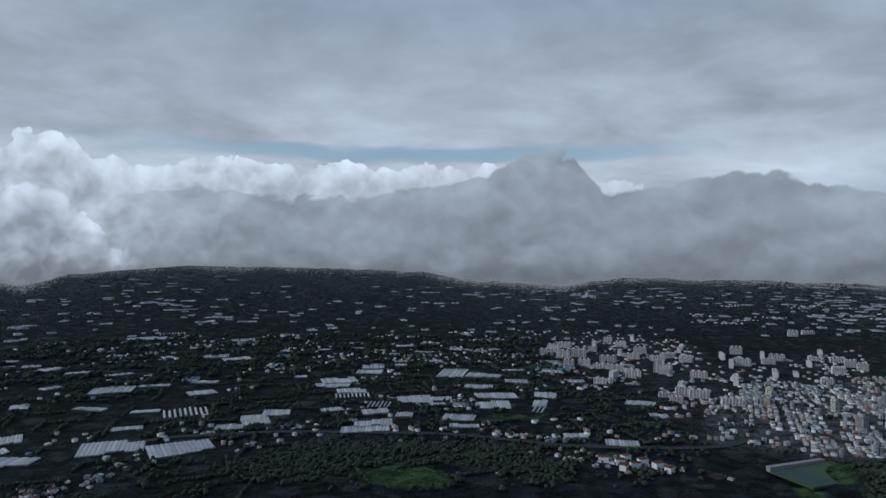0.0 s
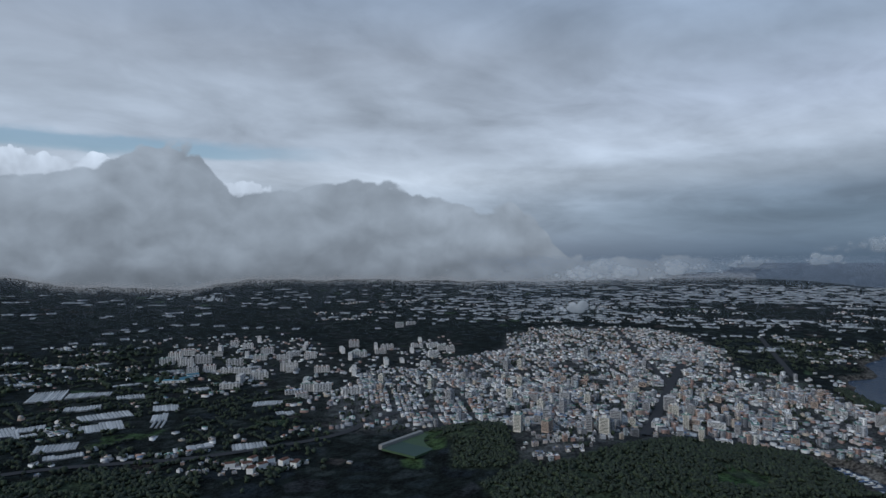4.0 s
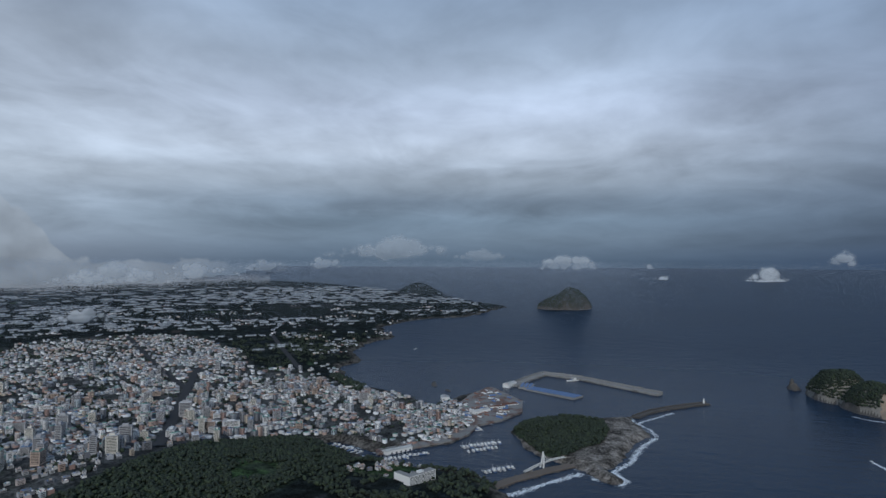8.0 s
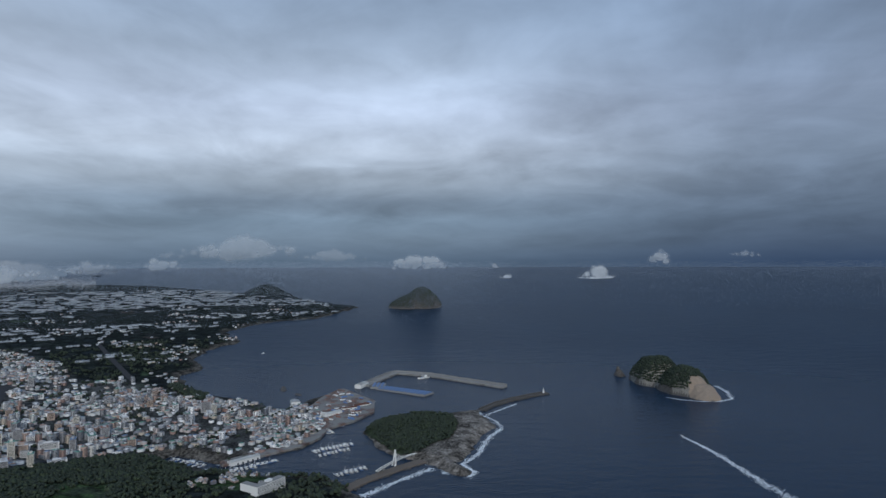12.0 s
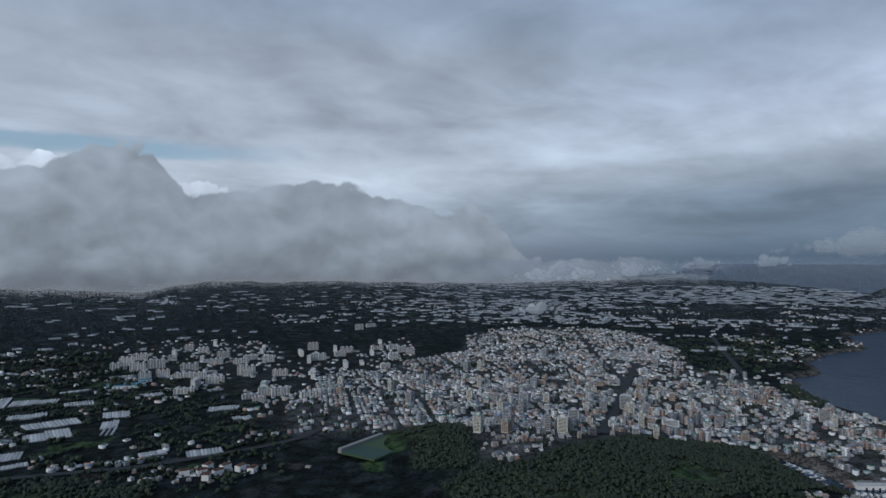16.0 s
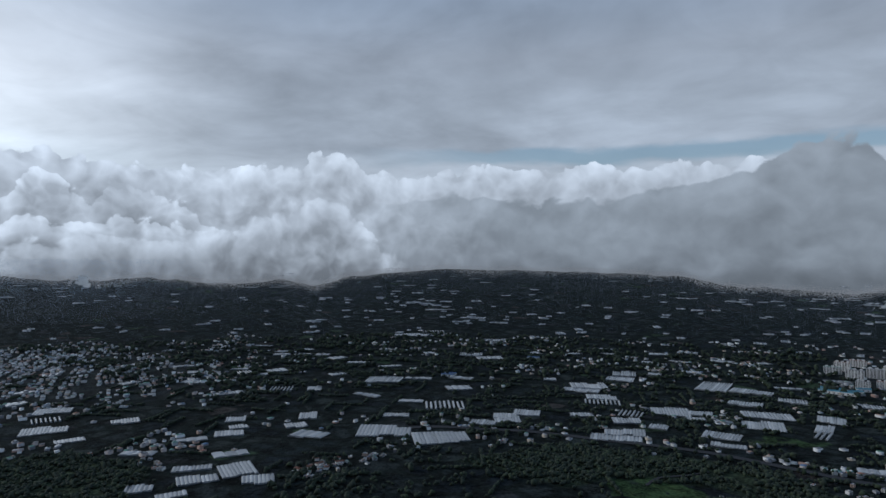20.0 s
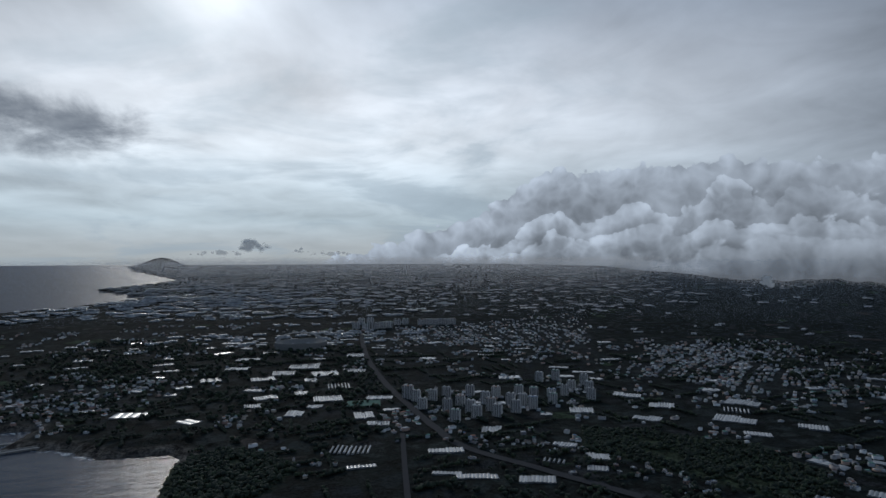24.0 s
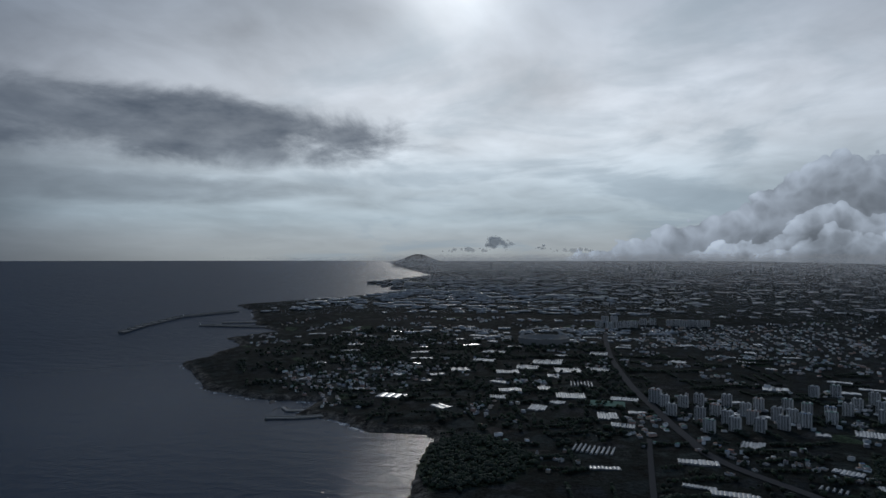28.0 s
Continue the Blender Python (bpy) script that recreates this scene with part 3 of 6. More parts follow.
A, E = polar(0.5, RINGS[::2])
sea = sheet("sea", A, E, sea_height, lambda X, Y, h, sd: sd < 200 + np.hypot(X, Y) * 0.05, M["sea"], {
    "foam": lambda X, Y, h, sd: np.clip(1 - np.abs(sd + 6) / 34, 0, 1) * np.clip(fbm(X, Y, 150, 3, 2) * 2.6 - 0.9, 0, 0.62) * (Y < 700 + 0.2 * X),
}, "dark blue sea with low swell", "sea")
sea["kind"] = "structure"

# ---- ways of building ----
def part(name, bm, mat, parent=None, label="", smooth=False):
    """Links a bmesh as one mesh object, under a thing or a part."""
    me = bpy.data.meshes.new(name)
    bm.to_mesh(me)
    bm.free()
    me.materials.append(mat)
    if smooth:
        for p in me.polygons:
            p.use_smooth = True
    ob = new(name, me)
    if parent:
        ob.parent = parent
    if label:
        ob["label"] = label
    return ob


def like(name, ob, parent, m):
    """Another piece on the same mesh, under the parent, at the pose m."""
    o = new(name, ob.data)
    o.parent, o.matrix_basis = parent, m
    return o


def slab(bm, x0, x1, y0, y1, z0, z1, bevel=0.0):
    v = [bm.verts.new(p) for p in ((x0, y0, z0), (x1, y0, z0), (x1, y1, z0), (x0, y1, z0), (x0, y0, z1), (x1, y0, z1), (x1, y1, z1), (x0, y1, z1))]
    made = [bm.faces.new([v[i] for i in f]) for f in ((3, 2, 1, 0), (4, 5, 6, 7), (0, 1, 5, 4), (1, 2, 6, 5), (2, 3, 7, 6), (3, 0, 4, 7))]
    if bevel:
        bmesh.ops.bevel(bm, geom=list({e for f in made for e in f.edges}), offset=bevel, segments=1, affect="EDGES")
    return bm


def box(*a, bevel=0.0):
    return slab(bmesh.new(), *a, bevel=bevel)


def empty(name):
    return new(name)


BUILT = 0.82  # size of buildings and boats against the chart


def placed(X, Y, turn=0.0, lift=0.0, size=(1, 1, 1), built=BUILT):
    """The pose of a thing that stands on the land at a place of the chart."""
    h = float(land_height(np.array([X]), np.array([Y]))[0][0])
    x, y, z, s = lay(X, Y, max(h, 0.0) + lift)
    return pose(float(x), float(y), float(z), 0, 0, turn) @ Matrix.Diagonal((*(k * float(s) * built for k in size), 1))


def afloat(X, Y, turn=0.0, lift=0.0, built=BUILT):
    x, y, z, s = lay(X, Y, lift)
    return pose(float(x), float(y), float(z), 0, 0, turn) @ Matrix.Diagonal((*[float(s) * built] * 3, 1))


class Heap:
    """Very many small pieces, gathered into one mesh."""

    def __init__(self):
        self.v, self.f, self.m, self.n = [], [], [], 0

    def add(self, verts, quads, slot=0):
        """verts: pieces x corners x 3; quads: corners of each face of one piece."""
        k, c = verts.shape[:2]
        q = np.asarray(quads)
        self.v.append(verts.reshape(-1, 3))
        f = (q[None] + (np.arange(k) * c)[:, None, None] + self.n).reshape(-1, q.shape[1])
        self.f.append(f)
        self.m.append(np.full(len(f), slot))
        self.n += k * c

    def boxes(self, X, Y, w, d, h, turn, lift, slot=0, foot=0.0):
        """Boxes on the chart: middle, width, depth, height, turn in radians, height of the ground."""
        x, y, z, s = lay(X, Y, lift)
        c, t = np.cos(turn), np.sin(turn)
        V = np.empty((len(x), 8, 3))
        for i, (a, b, e) in enumerate(((-1, -1, 0), (1, -1, 0), (1, 1, 0), (-1, 1, 0), (-1, -1, 1), (1, -1, 1), (1, 1, 1), (-1, 1, 1))):
            dx, dy = a * w / 2 * s, b * d / 2 * s
            V[:, i, 0], V[:, i, 1] = x + dx * c - dy * t, y + dx * t + dy * c
            V[:, i, 2] = z + np.where(e, h, -foot) * s
        self.add(V, [(4, 5, 6, 7), (0, 1, 5, 4), (1, 2, 6, 5), (2, 3, 7, 6), (3, 0, 4, 7)], slot)

    def link(self, name, mats, label, category, smooth=False, kind="stuff"):
        V = np.concatenate(self.v)
        me = bpy.data.meshes.new(name)
        sizes = np.concatenate([np.full(len(f), f.shape[1]) for f in self.f])
        loops = np.concatenate([f.ravel() for f in self.f])
        me.vertices.add(len(V))
        me.vertices.foreach_set("co", V.astype(np.float32).ravel())
        me.loops.add(len(loops))
        me.loops.foreach_set("vertex_index", loops.astype(np.int32))
        me.polygons.add(len(sizes))
        me.polygons.foreach_set("loop_start", np.concatenate([[0], np.cumsum(sizes)[:-1]]).astype(np.int32))
        for k in mats:
            me.materials.append(k)
        me.polygons.foreach_set("material_index", np.concatenate(self.m).astype(np.int32))
        if smooth:
            me.polygons.foreach_set("use_smooth", np.ones(len(sizes), bool))
        me.update(calc_edges=True)
        me.validate()
        return tagged(new(name, me), label, category, kind=kind)


rng = np.random.default_rng(7)

# ---- plots of the larger greenhouses: place, width, length, turn ----
GREEN_N = [(-799, 1514, 95, 95, 28), (-537, 1310, 92, 79, 22), (-563, 1068, 102, 79, 28), (-443, 1062, 103, 77, 23), (-379, 1256, 49, 50, 17), (-407, 1197, 53, 39, 19), (-368, 1236, 54, 57, 17), (-345, 1305, 56, 53, 15), (-271, 1653, 93, 82, 9), (-205, 1862, 65, 86, 6), (-139, 1384, 52, 57, 6), (-63, 1443, 80, 82, 3), (-5, 1448, 54, 46, 0), (-11, 1397, 39, 28, 0), (-135, 1234, 76, 53, 6), (35, 1278, 66, 48, -2), (-220, 1523, 71, 58, 8), (-730, 2018, 78, 68, 20), (-644, 1963, 85, 63, 18)]
GREEN_N_FAR = [(-1167, 2468, 149, 110, 25), (-1131, 2618, 104, 100, 23), (-1203, 3358, 146, 160, 20), (-1620, 3854, 190, 160, 23), (-780, 2436, 93, 80, 18), (32, 1775, 73, 145, -1), (113, 1386, 78, 75, -5), (-598, 1188, 56, 30, 27), (-233, 1333, 50, 36, 10), (541, 1840, 44, 36, -16), (2157, 1769, 153, 115, -51), (1314, 1217, 66, 39, -47), (220, 1399, 31, 69, -9), (356, 1657, 47, 42, -12)]
GREEN_NE = [(-282, 1591, 92, 48, 10), (-211, 1473, 85, 47, 8), (-207, 1780, 74, 60, 6), (-140, 1320, 58, 45, 6), (-146, 1189, 93, 42, 7), (115, 1730, 96, 59, -4), (197, 1656, 61, 54, -7), (92, 1584, 73, 49, -3), (128, 1480, 99, 60, -5), (246, 1483, 53, 66, -9), (209, 1344, 28, 72, -9), (319, 1104, 59, 39, -16), (448, 1408, 66, 53, -18), (450, 1294, 38, 37, -19), (44, 1213, 59, 31, -2), (-78, 1293, 36, 41, 3)]
GREEN_NW = [(-1291, 924, 73, 62, 54), (-1232, 867, 56, 44, 55), (-1164, 816, 80, 60, 55), (-1062, 792, 49, 34, 53), (-1308, 733, 55, 55, 61), (-1207, 644, 57, 41, 62), (-1079, 926, 53, 39, 49), (-890, 1032, 40, 45, 41), (-844, 987, 36, 33, 40), (-829, 943, 53, 39, 41), (-985, 1309, 60, 52, 37), (-693, 721, 58, 40, 44), (-737, 756, 59, 26, 44), (-668, 778, 53, 66, 41), (-608, 754, 47, 42, 39), (-740, 658, 38, 33, 48), (-680, 659, 41, 26, 45), (-767, 1111, 37, 62, 35), (-744, 1037, 42, 40, 36)]
GREEN_W = [(-1386, -82, 38, 56, 93), (-1654, 16, 61, 67, 89), (-1500, 110, 63, 45, 84), (-1559, -159, 58, 48, 96), (-1477, -179, 41, 38, 97), (-1443, -40, 33, 31, 91), (-1510, -11, 69, 56, 90), (-2006, -86, 92, 99, 92), (-1867, -20, 77, 74, 91), (-1894, -139, 70, 71, 94), (-1112, 30, 74, 48, 88), (-1334, 66, 42, 61, 87), (-1264, 90, 47, 31, 86), (-1582, -75, 36, 49, 91), (-1897, 65, 68, 71, 87), (-1970, -283, 73, 58, 98), (-1797, -190, 67, 57, 95), (-2191, 78, 60, 71, 87)]
GREEN_SW = [(-2175, -277, 80, 59, 97), (-2110, 524, 59, 46, 76), (-1176, 302, 38, 50, 76), (-1059, 192, 62, 28, 78), (-893, 300, 54, 34, 73), (-1051, 403, 42, 25, 69), (-1291, 535, 52, 48, 67), (-1422, 706, 66, 49, 64), (-980, 435, 40, 39, 67), (-921, 408, 33, 25, 66), (-968, 353, 39, 20, 71), (-922, 215, 64, 26, 77), (-949, 173, 46, 13, 80), (-1022, 46, 49, 15, 87)]
GREEN = (GREEN_N, GREEN_N_FAR, GREEN_NE, GREEN_NW, GREEN_W, GREEN_SW)
PLOTS = [(x, y, max(w, l) * .58) for group in GREEN for x, y, w, l, t in group]


def on_plot(X, Y, plots, extra=0.0):
    hit = np.zeros(len(X), bool)
    for x, y, rad in plots:
        hit |= np.hypot(X - x, Y - y) < rad + extra
    return hit


# ---- roads ----
def strip(name, line, width, mat, label, category, lift=0.6, kind="structure", step=12.0):
    """A band that follows the land along a line of the chart."""
    P = [Vector((*p, 0)) for p in line]
    pts = []
    for i in range(len(P) - 1):
        p0, p1, p2, p3 = P[max(i - 1, 0)], P[i], P[i + 1], P[min(i + 2, len(P) - 1)]
        k = max(2, int((p2 - p1).length / step))
        for j in range(k):
            t = j / k
            pts.append(0.5 * (2 * p1 + (p2 - p0) * t + (2 * p0 - 5 * p1 + 4 * p2 - p3) * t * t + (3 * p1 - p0 - 3 * p2 + p3) * t ** 3))
    pts.append(P[-1])
    rows = []
    for i, p in enumerate(pts):
        d = (pts[min(i + 1, len(pts) - 1)] - pts[max(i - 1, 0)]).normalized()
        side = Vector((-d.y, d.x, 0)) * width / 2
        rows.append([p - side, p, p + side])
    R = np.array([[(q.x, q.y) for q in r] for r in rows])
    h = np.maximum(land_height(R[..., 0], R[..., 1])[0], 0.5).max(1, keepdims=True) + lift
    x, y, z, s = lay(R[..., 0], R[..., 1], np.repeat(h, 3, 1))
    bm = bmesh.new()
    V = [[bm.verts.new((x[i, j], y[i, j], z[i, j])) for j in range(3)] for i in range(len(rows))]
    for a, b in zip(V, V[1:]):
        for j in (0, 1):
            bm.faces.new((a[j], b[j], b[j + 1], a[j + 1]))
    return tagged(part(name, bm, mat), label, category, kind=kind)


ROADS = [
    ([(-575, 1020), (-550, 1075), (-490, 1125), (-340, 1160), (-175, 1170), (30, 1155), (230, 1090), (455, 1085), (565, 1135), (655, 1175)], 16),
    ([(-2785, 125), (-2180, 115), (-1725, 135), (-1410, 170), (-1195, 200), (-1060, 235), (-800, 420)], 18),
    ([(-1180, 130), (-955, 110), (-700, 90)], 9),
    ([(2590, 1485), (2200, 1210), (1820, 940)], 18),
    ([(1690, 1220), (1315, 990), (1095, 850), (905, 730)], 20),
    ([(2320, 2030), (1715, 1395), (1380, 1020)], 14),
    ([(905, 730), (1000, 690), (1120, 660), (1175, 560)], 10),
    ([(655, 1175), (760, 1100), (905, 930), (905, 730)], 14),
    ([(-75, 960), (-60, 1000), (-20, 1030), (10, 1060)], 5),
]
for line, width in ROADS:
    strip("road", line, width, M["asphalt"], "dark grey asphalt road across the plain", "road", lift=1.2)

# ---- houses, many and far ----
def near_road(X, Y, extra=5.0):
    hit = np.zeros(len(X), bool)
    for line, width in ROADS:
        hit |= signed(X, Y, line, closed=False) < width / 2 + extra
    return hit


def lots(poly, cell, seed, fill=0.8, street=5):
    """Building lots on a bent street grid inside an outline of the chart."""
    r = np.random.default_rng(seed)
    xs, ys = [p[0] for p in poly], [p[1] for p in poly]
    cx, cy = np.mean(xs), np.mean(ys)
    R = max(np.hypot(x - cx, y - cy) for x, y in poly)
    k = int(R / cell) + 1
    i, j = np.meshgrid(np.arange(-k, k), np.arange(-k, k))
    i, j = i.ravel(), j.ravel()
    keep = (i % street != 0) & (j % (street + 2) != 0)
    i, j = i[keep], j[keep]
    u = i * cell + r.normal(0, cell * 0.10, len(i))
    v = j * cell + r.normal(0, cell * 0.10, len(i))
    a = 0.5 + seed * 0.7 + (fbm(u + cx, v + cy, 420, seed, 1) - 0.5) * 0.5
    X, Y = cx + u * np.cos(a) - v * np.sin(a), cy + u * np.sin(a) + v * np.cos(a)
    ok = inside(X, Y, poly) & (r.random(len(X)) < fill * (0.45 + 0.8 * (fbm(X, Y, 140, seed + 3, 3) > 0.44)) * np.clip(1.5 - np.hypot(X, Y) / 3400, .35, 1)) & ~near_road(X, Y)
    ok &= ~np.any([inside(X, Y, f) for f in FIELDS], axis=0)
    # the rim thins out into the country
    rim = signed(X, Y, poly) + (fbm(X, Y, 90, seed + 9, 3) - .5) * 160
    ok &= (r.random(len(X)) < np.clip(rim / 110 + .45, .06, 1)) & (fbm(X, Y, 70, seed + 20, 2) > .27)
    return X[ok], Y[ok], a[ok] + np.pi / 2 * r.integers(0, 2, ok.sum())


LOTS = [lots(CITY, 11.6, 1, 0.80), lots(ESTATE, 18, 2, 0.34), lots(SUBURB, 17, 3, 0.45), lots(VILLAGE_N, 22, 4, 0.4), lots(TOWN_NW, 15, 5, 0.6), lots(TOWN_W, 17, 6, 0.6), lots(VILLAGE_SW, 16, 7, 0.55)]
# farmsteads, in loose groups over the plain
r = np.random.default_rng(11)
fx, fy = [], []
for a0, a1, d0, d1, groups, per in ((-22, 36, 960, 2800, 130, 7), (36, 80, 950, 2800, 120, 7), (80, 118, 1000, 3500, 95, 8), (-75, -22, 2300, 5200, 70, 9), (-84, -62, 1700, 3200, 60, 6)):
    a = np.radians(r.uniform(a0, a1, groups))
    d = np.sqrt(r.uniform(d0 ** 2, d1 ** 2, groups))
    gx, gy = -d * np.sin(a), d * np.cos(a)
    for x0, y0 in zip(gx, gy):
        k = r.integers(2, 2 * per)
        fx += list(x0 + r.normal(0, 34, k))
        fy += list(y0 + r.normal(0, 26, k))
for line, n_, spread in (([(930, 320), (965, 385), (1005, 345), (1035, 300)], 34, 17), ([(-575, 1035), (-490, 1140), (-340, 1175), (-175, 1190), (30, 1175), (230, 1110)], 90, 16), ([(-1410, 190), (-1195, 220), (-1060, 255)], 40, 22), ([(-560, 800), (-530, 870), (-470, 1000)], 36, 14), ([(250, 1010), (330, 990), (380, 960)], 26, 22)):
    for k in range(n_):
        t = r.random() * (len(line) - 1)
        i = int(t)
        fx.append(line[i][0] + (line[i + 1][0] - line[i][0]) * (t - i) + r.normal(0, spread))
        fy.append(line[i][1] + (line[i + 1][1] - line[i][1]) * (t - i) + r.normal(0, spread))
fx, fy = np.array(fx), np.array(fy)
ok = ~near_road(fx, fy, 3) & ~on_plot(fx, fy, PLOTS, 3) & (wooded(fx, fy) < 0.5) & ~np.any([inside(fx, fy, q) for q in TOWN[:2]], axis=0)
LOTS.append((fx[ok], fy[ok], r.uniform(0, 3.1, ok.sum())))

BX, BY, BT = (np.concatenate([l[k] for l in LOTS]) for k in range(3))
which = np.concatenate([np.full(len(l[0]), i) for i, l in enumerate(LOTS)])
gh, gsd = land_height(BX, BY)
ok = gsd > 14
BX, BY, BT, which, gh = BX[ok], BY[ok], BT[ok], which[ok], gh[ok]
r = np.random.default_rng(21)
nb = len(BX)
core = np.clip(1.25 - np.hypot(BX - 1150, BY - 850) / 700, 0, 1) * (which == 0)
floors = np.where(which == 0, r.choice([1, 1, 1, 2, 2, 2, 2, 3], nb), r.choice([1, 1, 1, 2, 2], nb)) + (r.random(nb) < core * 0.16) * r.integers(2, 6, nb)
BW = BUILT * r.uniform(7.5, 13.0, nb) * np.where(r.random(nb) < 0.14, 1.7, 1) * np.where(which == 0, 1.0, 0.95)
BD = BUILT * r.uniform(7.0, 12.0, nb)
BH = BUILT * (floors * 2.9 + 0.6)
BDIST = np.hypot(BX, BY)
# the nearest stretch of each quarter is built house by house
order = np.argsort(BDIST + np.where(which == 0, 0, 60))
SINGLE = order[:300]
rest = np.ones(nb, bool)
rest[SINGLE] = False


def crowd(sel, name, label):
    q = Heap()
    X, Y, w, d, h, t, g = (a[sel] for a in (BX, BY, BW, BD, BH, BT, gh))
    rr = np.random.default_rng(5)
    q.boxes(X, Y, w, d, h, t, g, 0, foot=6.0)
    q.boxes(X, Y, w * 0.94, d * 0.94, np.full(len(X), 0.25), t, g + h, 1)
    hut = rr.random(len(X)) < 0.4
    ox, oy = rr.uniform(-0.3, 0.3, len(X)) * w, rr.uniform(-0.3, 0.3, len(X)) * d
    q.boxes((X + ox * np.cos(t) - oy * np.sin(t))[hut], (Y + ox * np.sin(t) + oy * np.cos(t))[hut], w[hut] * 0.3, d[hut] * 0.32, np.full(hut.sum(), 1.7), t[hut], (g + h)[hut], 0)
    # window bands on the storeys, recessed look by dark glass
    near = (np.hypot(X, Y) < 2100) & (h > 5.5)
    st = 2.9 * BUILT
    fl = np.maximum((h / st).astype(int), 1)
    for k in range(7):
        s = near & (fl > k)
        if s.any():
            zz = (g + 0.75 + st * k)[s]
            c = s.sum()
            for share in (0.62, 1.0):
                wide = (w * (0.72 if share < 1 else 1.012))[s]
                deep = (d * (1.012 if share < 1 else 0.6))[s]
                q.boxes(X[s], Y[s], wide, deep, np.full(c, 1.05), t[s], zz, 2)
    return q.link(name, [M["wall"], M["roof"], M["glass"]], label, "houses")


crowd(rest & (which == 0), "city_houses", "densely packed pale flat-roofed houses of the city")
crowd(rest & (which > 0) & (which < 7), "town_houses", "pale low houses of the outlying towns")
crowd(rest & (which == 7), "farm_houses", "scattered pale farm houses among dark fields")

# ---- houses built one by one ----
PANE = None


def house(w, d, floors_, bay=3):
    """A plastered flat-roofed house, as a thing with its roof, stair hut and windows."""
    h = floors_ * 2.9 + 0.6
    ob = part("house", box(-w / 2, w / 2, -d / 2, d / 2, -6, h), M["wall_one"])
    bm = box(-w * .47, w * .47, -d * .47, d * .47, h + 0.02, h + 0.22)
    roof = part("roof", bm, M["roof_one"], ob)
    bm = bmesh.new()
    for a in ((-w / 2, w / 2, -d / 2, -d / 2 + .25), (-w / 2, w / 2, d / 2 - .25, d / 2), (-w / 2, -w / 2 + .25, -d / 2 + .25, d / 2 - .25), (w / 2 - .25, w / 2, -d / 2 + .25, d / 2 - .25)):
        slab(bm, *a, h, h + 0.8)
    part("parapet", bm, M["wall_one"], ob)
    part("stair_hut", box(-w * .3, w * .02, -d * .25, d * .12, h + .22, h + 2.7), M["wall_one"], ob)
    bm = bmesh.new()
    bmesh.ops.create_cone(bm, cap_ends=True, segments=10, radius1=.9, radius2=.85, depth=1.6, matrix=Matrix.Translation((w * .28, d * .2, h + 1.02)))
    part("water_tank", bm, M["blue"], ob, "round blue water tank")
    for k in range(floors_):
        z = 0.9 + 2.9 * k
        for side in (-1, 1):
            part("window", box(-w * .36, w * .36, side * d / 2 - .06, side * d / 2 + .06, z, z + 1.35), M["glass"], ob)
    return tagged(ob, f"pale plastered {('one', 'two', 'three', 'four', 'five', 'six')[floors_ - 1]}-storey house with a flat roof", "house", "houses of the town")


PROTO = {f: house(11, 9.5, f) for f in (1, 2, 3, 4, 5)}
used = set()
for i in SINGLE:
    f = int(min(floors[i], 5))
    m = placed(BX[i], BY[i], math.degrees(BT[i]), 0.0, (BW[i] / 11 / BUILT, BD[i] / 9.5 / BUILT, BH[i] / (f * 2.9 + .6) / BUILT))
    if f in used:
        copy_thing(PROTO[f], m)
    else:
        PROTO[f].matrix_basis = m
        used.add(f)
for f in PROTO:
    if f not in used:
        for o in (*PROTO[f].children_recursive, PROTO[f]):
            bpy.data.objects.remove(o)

# ---- apartment blocks ----
def apartment(w, d, floors_, mat, label):
    """A slab block with stair towers, balcony strips and roof huts."""
    h = floors_ * 2.85
    ob = part("apartment_block", box(-w / 2, w / 2, -d / 2, d / 2, -6, h), mat)
    part("roof", box(-w * .49, w * .49, -d * .46, d * .46, h + .02, h + .5), M["roof_one"], ob)
    n_ = max(2, round(w / 16))
    for k in range(n_):
        x = (k + .5) / n_ * w - w / 2
        part("stair_tower", box(x - 2.6, x + 2.6, d / 2 - .5, d / 2 + 1.6, -6, h + 3.4), mat, ob)
        part("roof_hut", box(x - 3.4, x + 3.4, -d * .3, d * .3, h + .5, h + 3.2), mat, ob)
        for s in (-.27, .27):
            xx = x + s * w / n_
            bm = bmesh.new()
            for f in range(floors_):
                slab(bm, xx - w / n_ * .17, xx + w / n_ * .17, -d / 2 - .08, -d / 2 + .2, 2.85 * f + .9, 2.85 * f + 2.4)
            part("balcony_glazing", bm, M["glass"], ob, "column of dark balcony glazing")
    return tagged(ob, label, "apartment block", "apartment blocks")


BLOCKS_W = [(-1483, 177), (-1451, 192), (-1374, 196), (-1460, 233), (-1489, 271), (-1330, 244), (-1247, 245), (-1389, 285), (-1496, 331), (-1311, 291), (-1264, 294), (-1404, 347), (-1321, 339), (-1269, 339), (-1460, 387), (-1372, 398), (-1473, 448), (-1362, 423), (-1328, 436), (-1426, 471), (-1620, 550), (-1413, 510), (-1364, 495), (-1633, 601), (-1446, 555), (-1503, 595), (-1470, 628), (-1562, 653), (-1296, 388), (-1392, 600)]
BLOCKS_FAR_W = [(-3061, 112), (-2991, 156), (-3018, 198), (-3035, 234), (-3065, 271), (-3185, 325), (-3203, 371), (-3159, 446), (-3178, 485), (-3172, 514), (-3193, 547), (-3185, 583), (-3207, 617), (-3278, 149), (-3297, 194)]
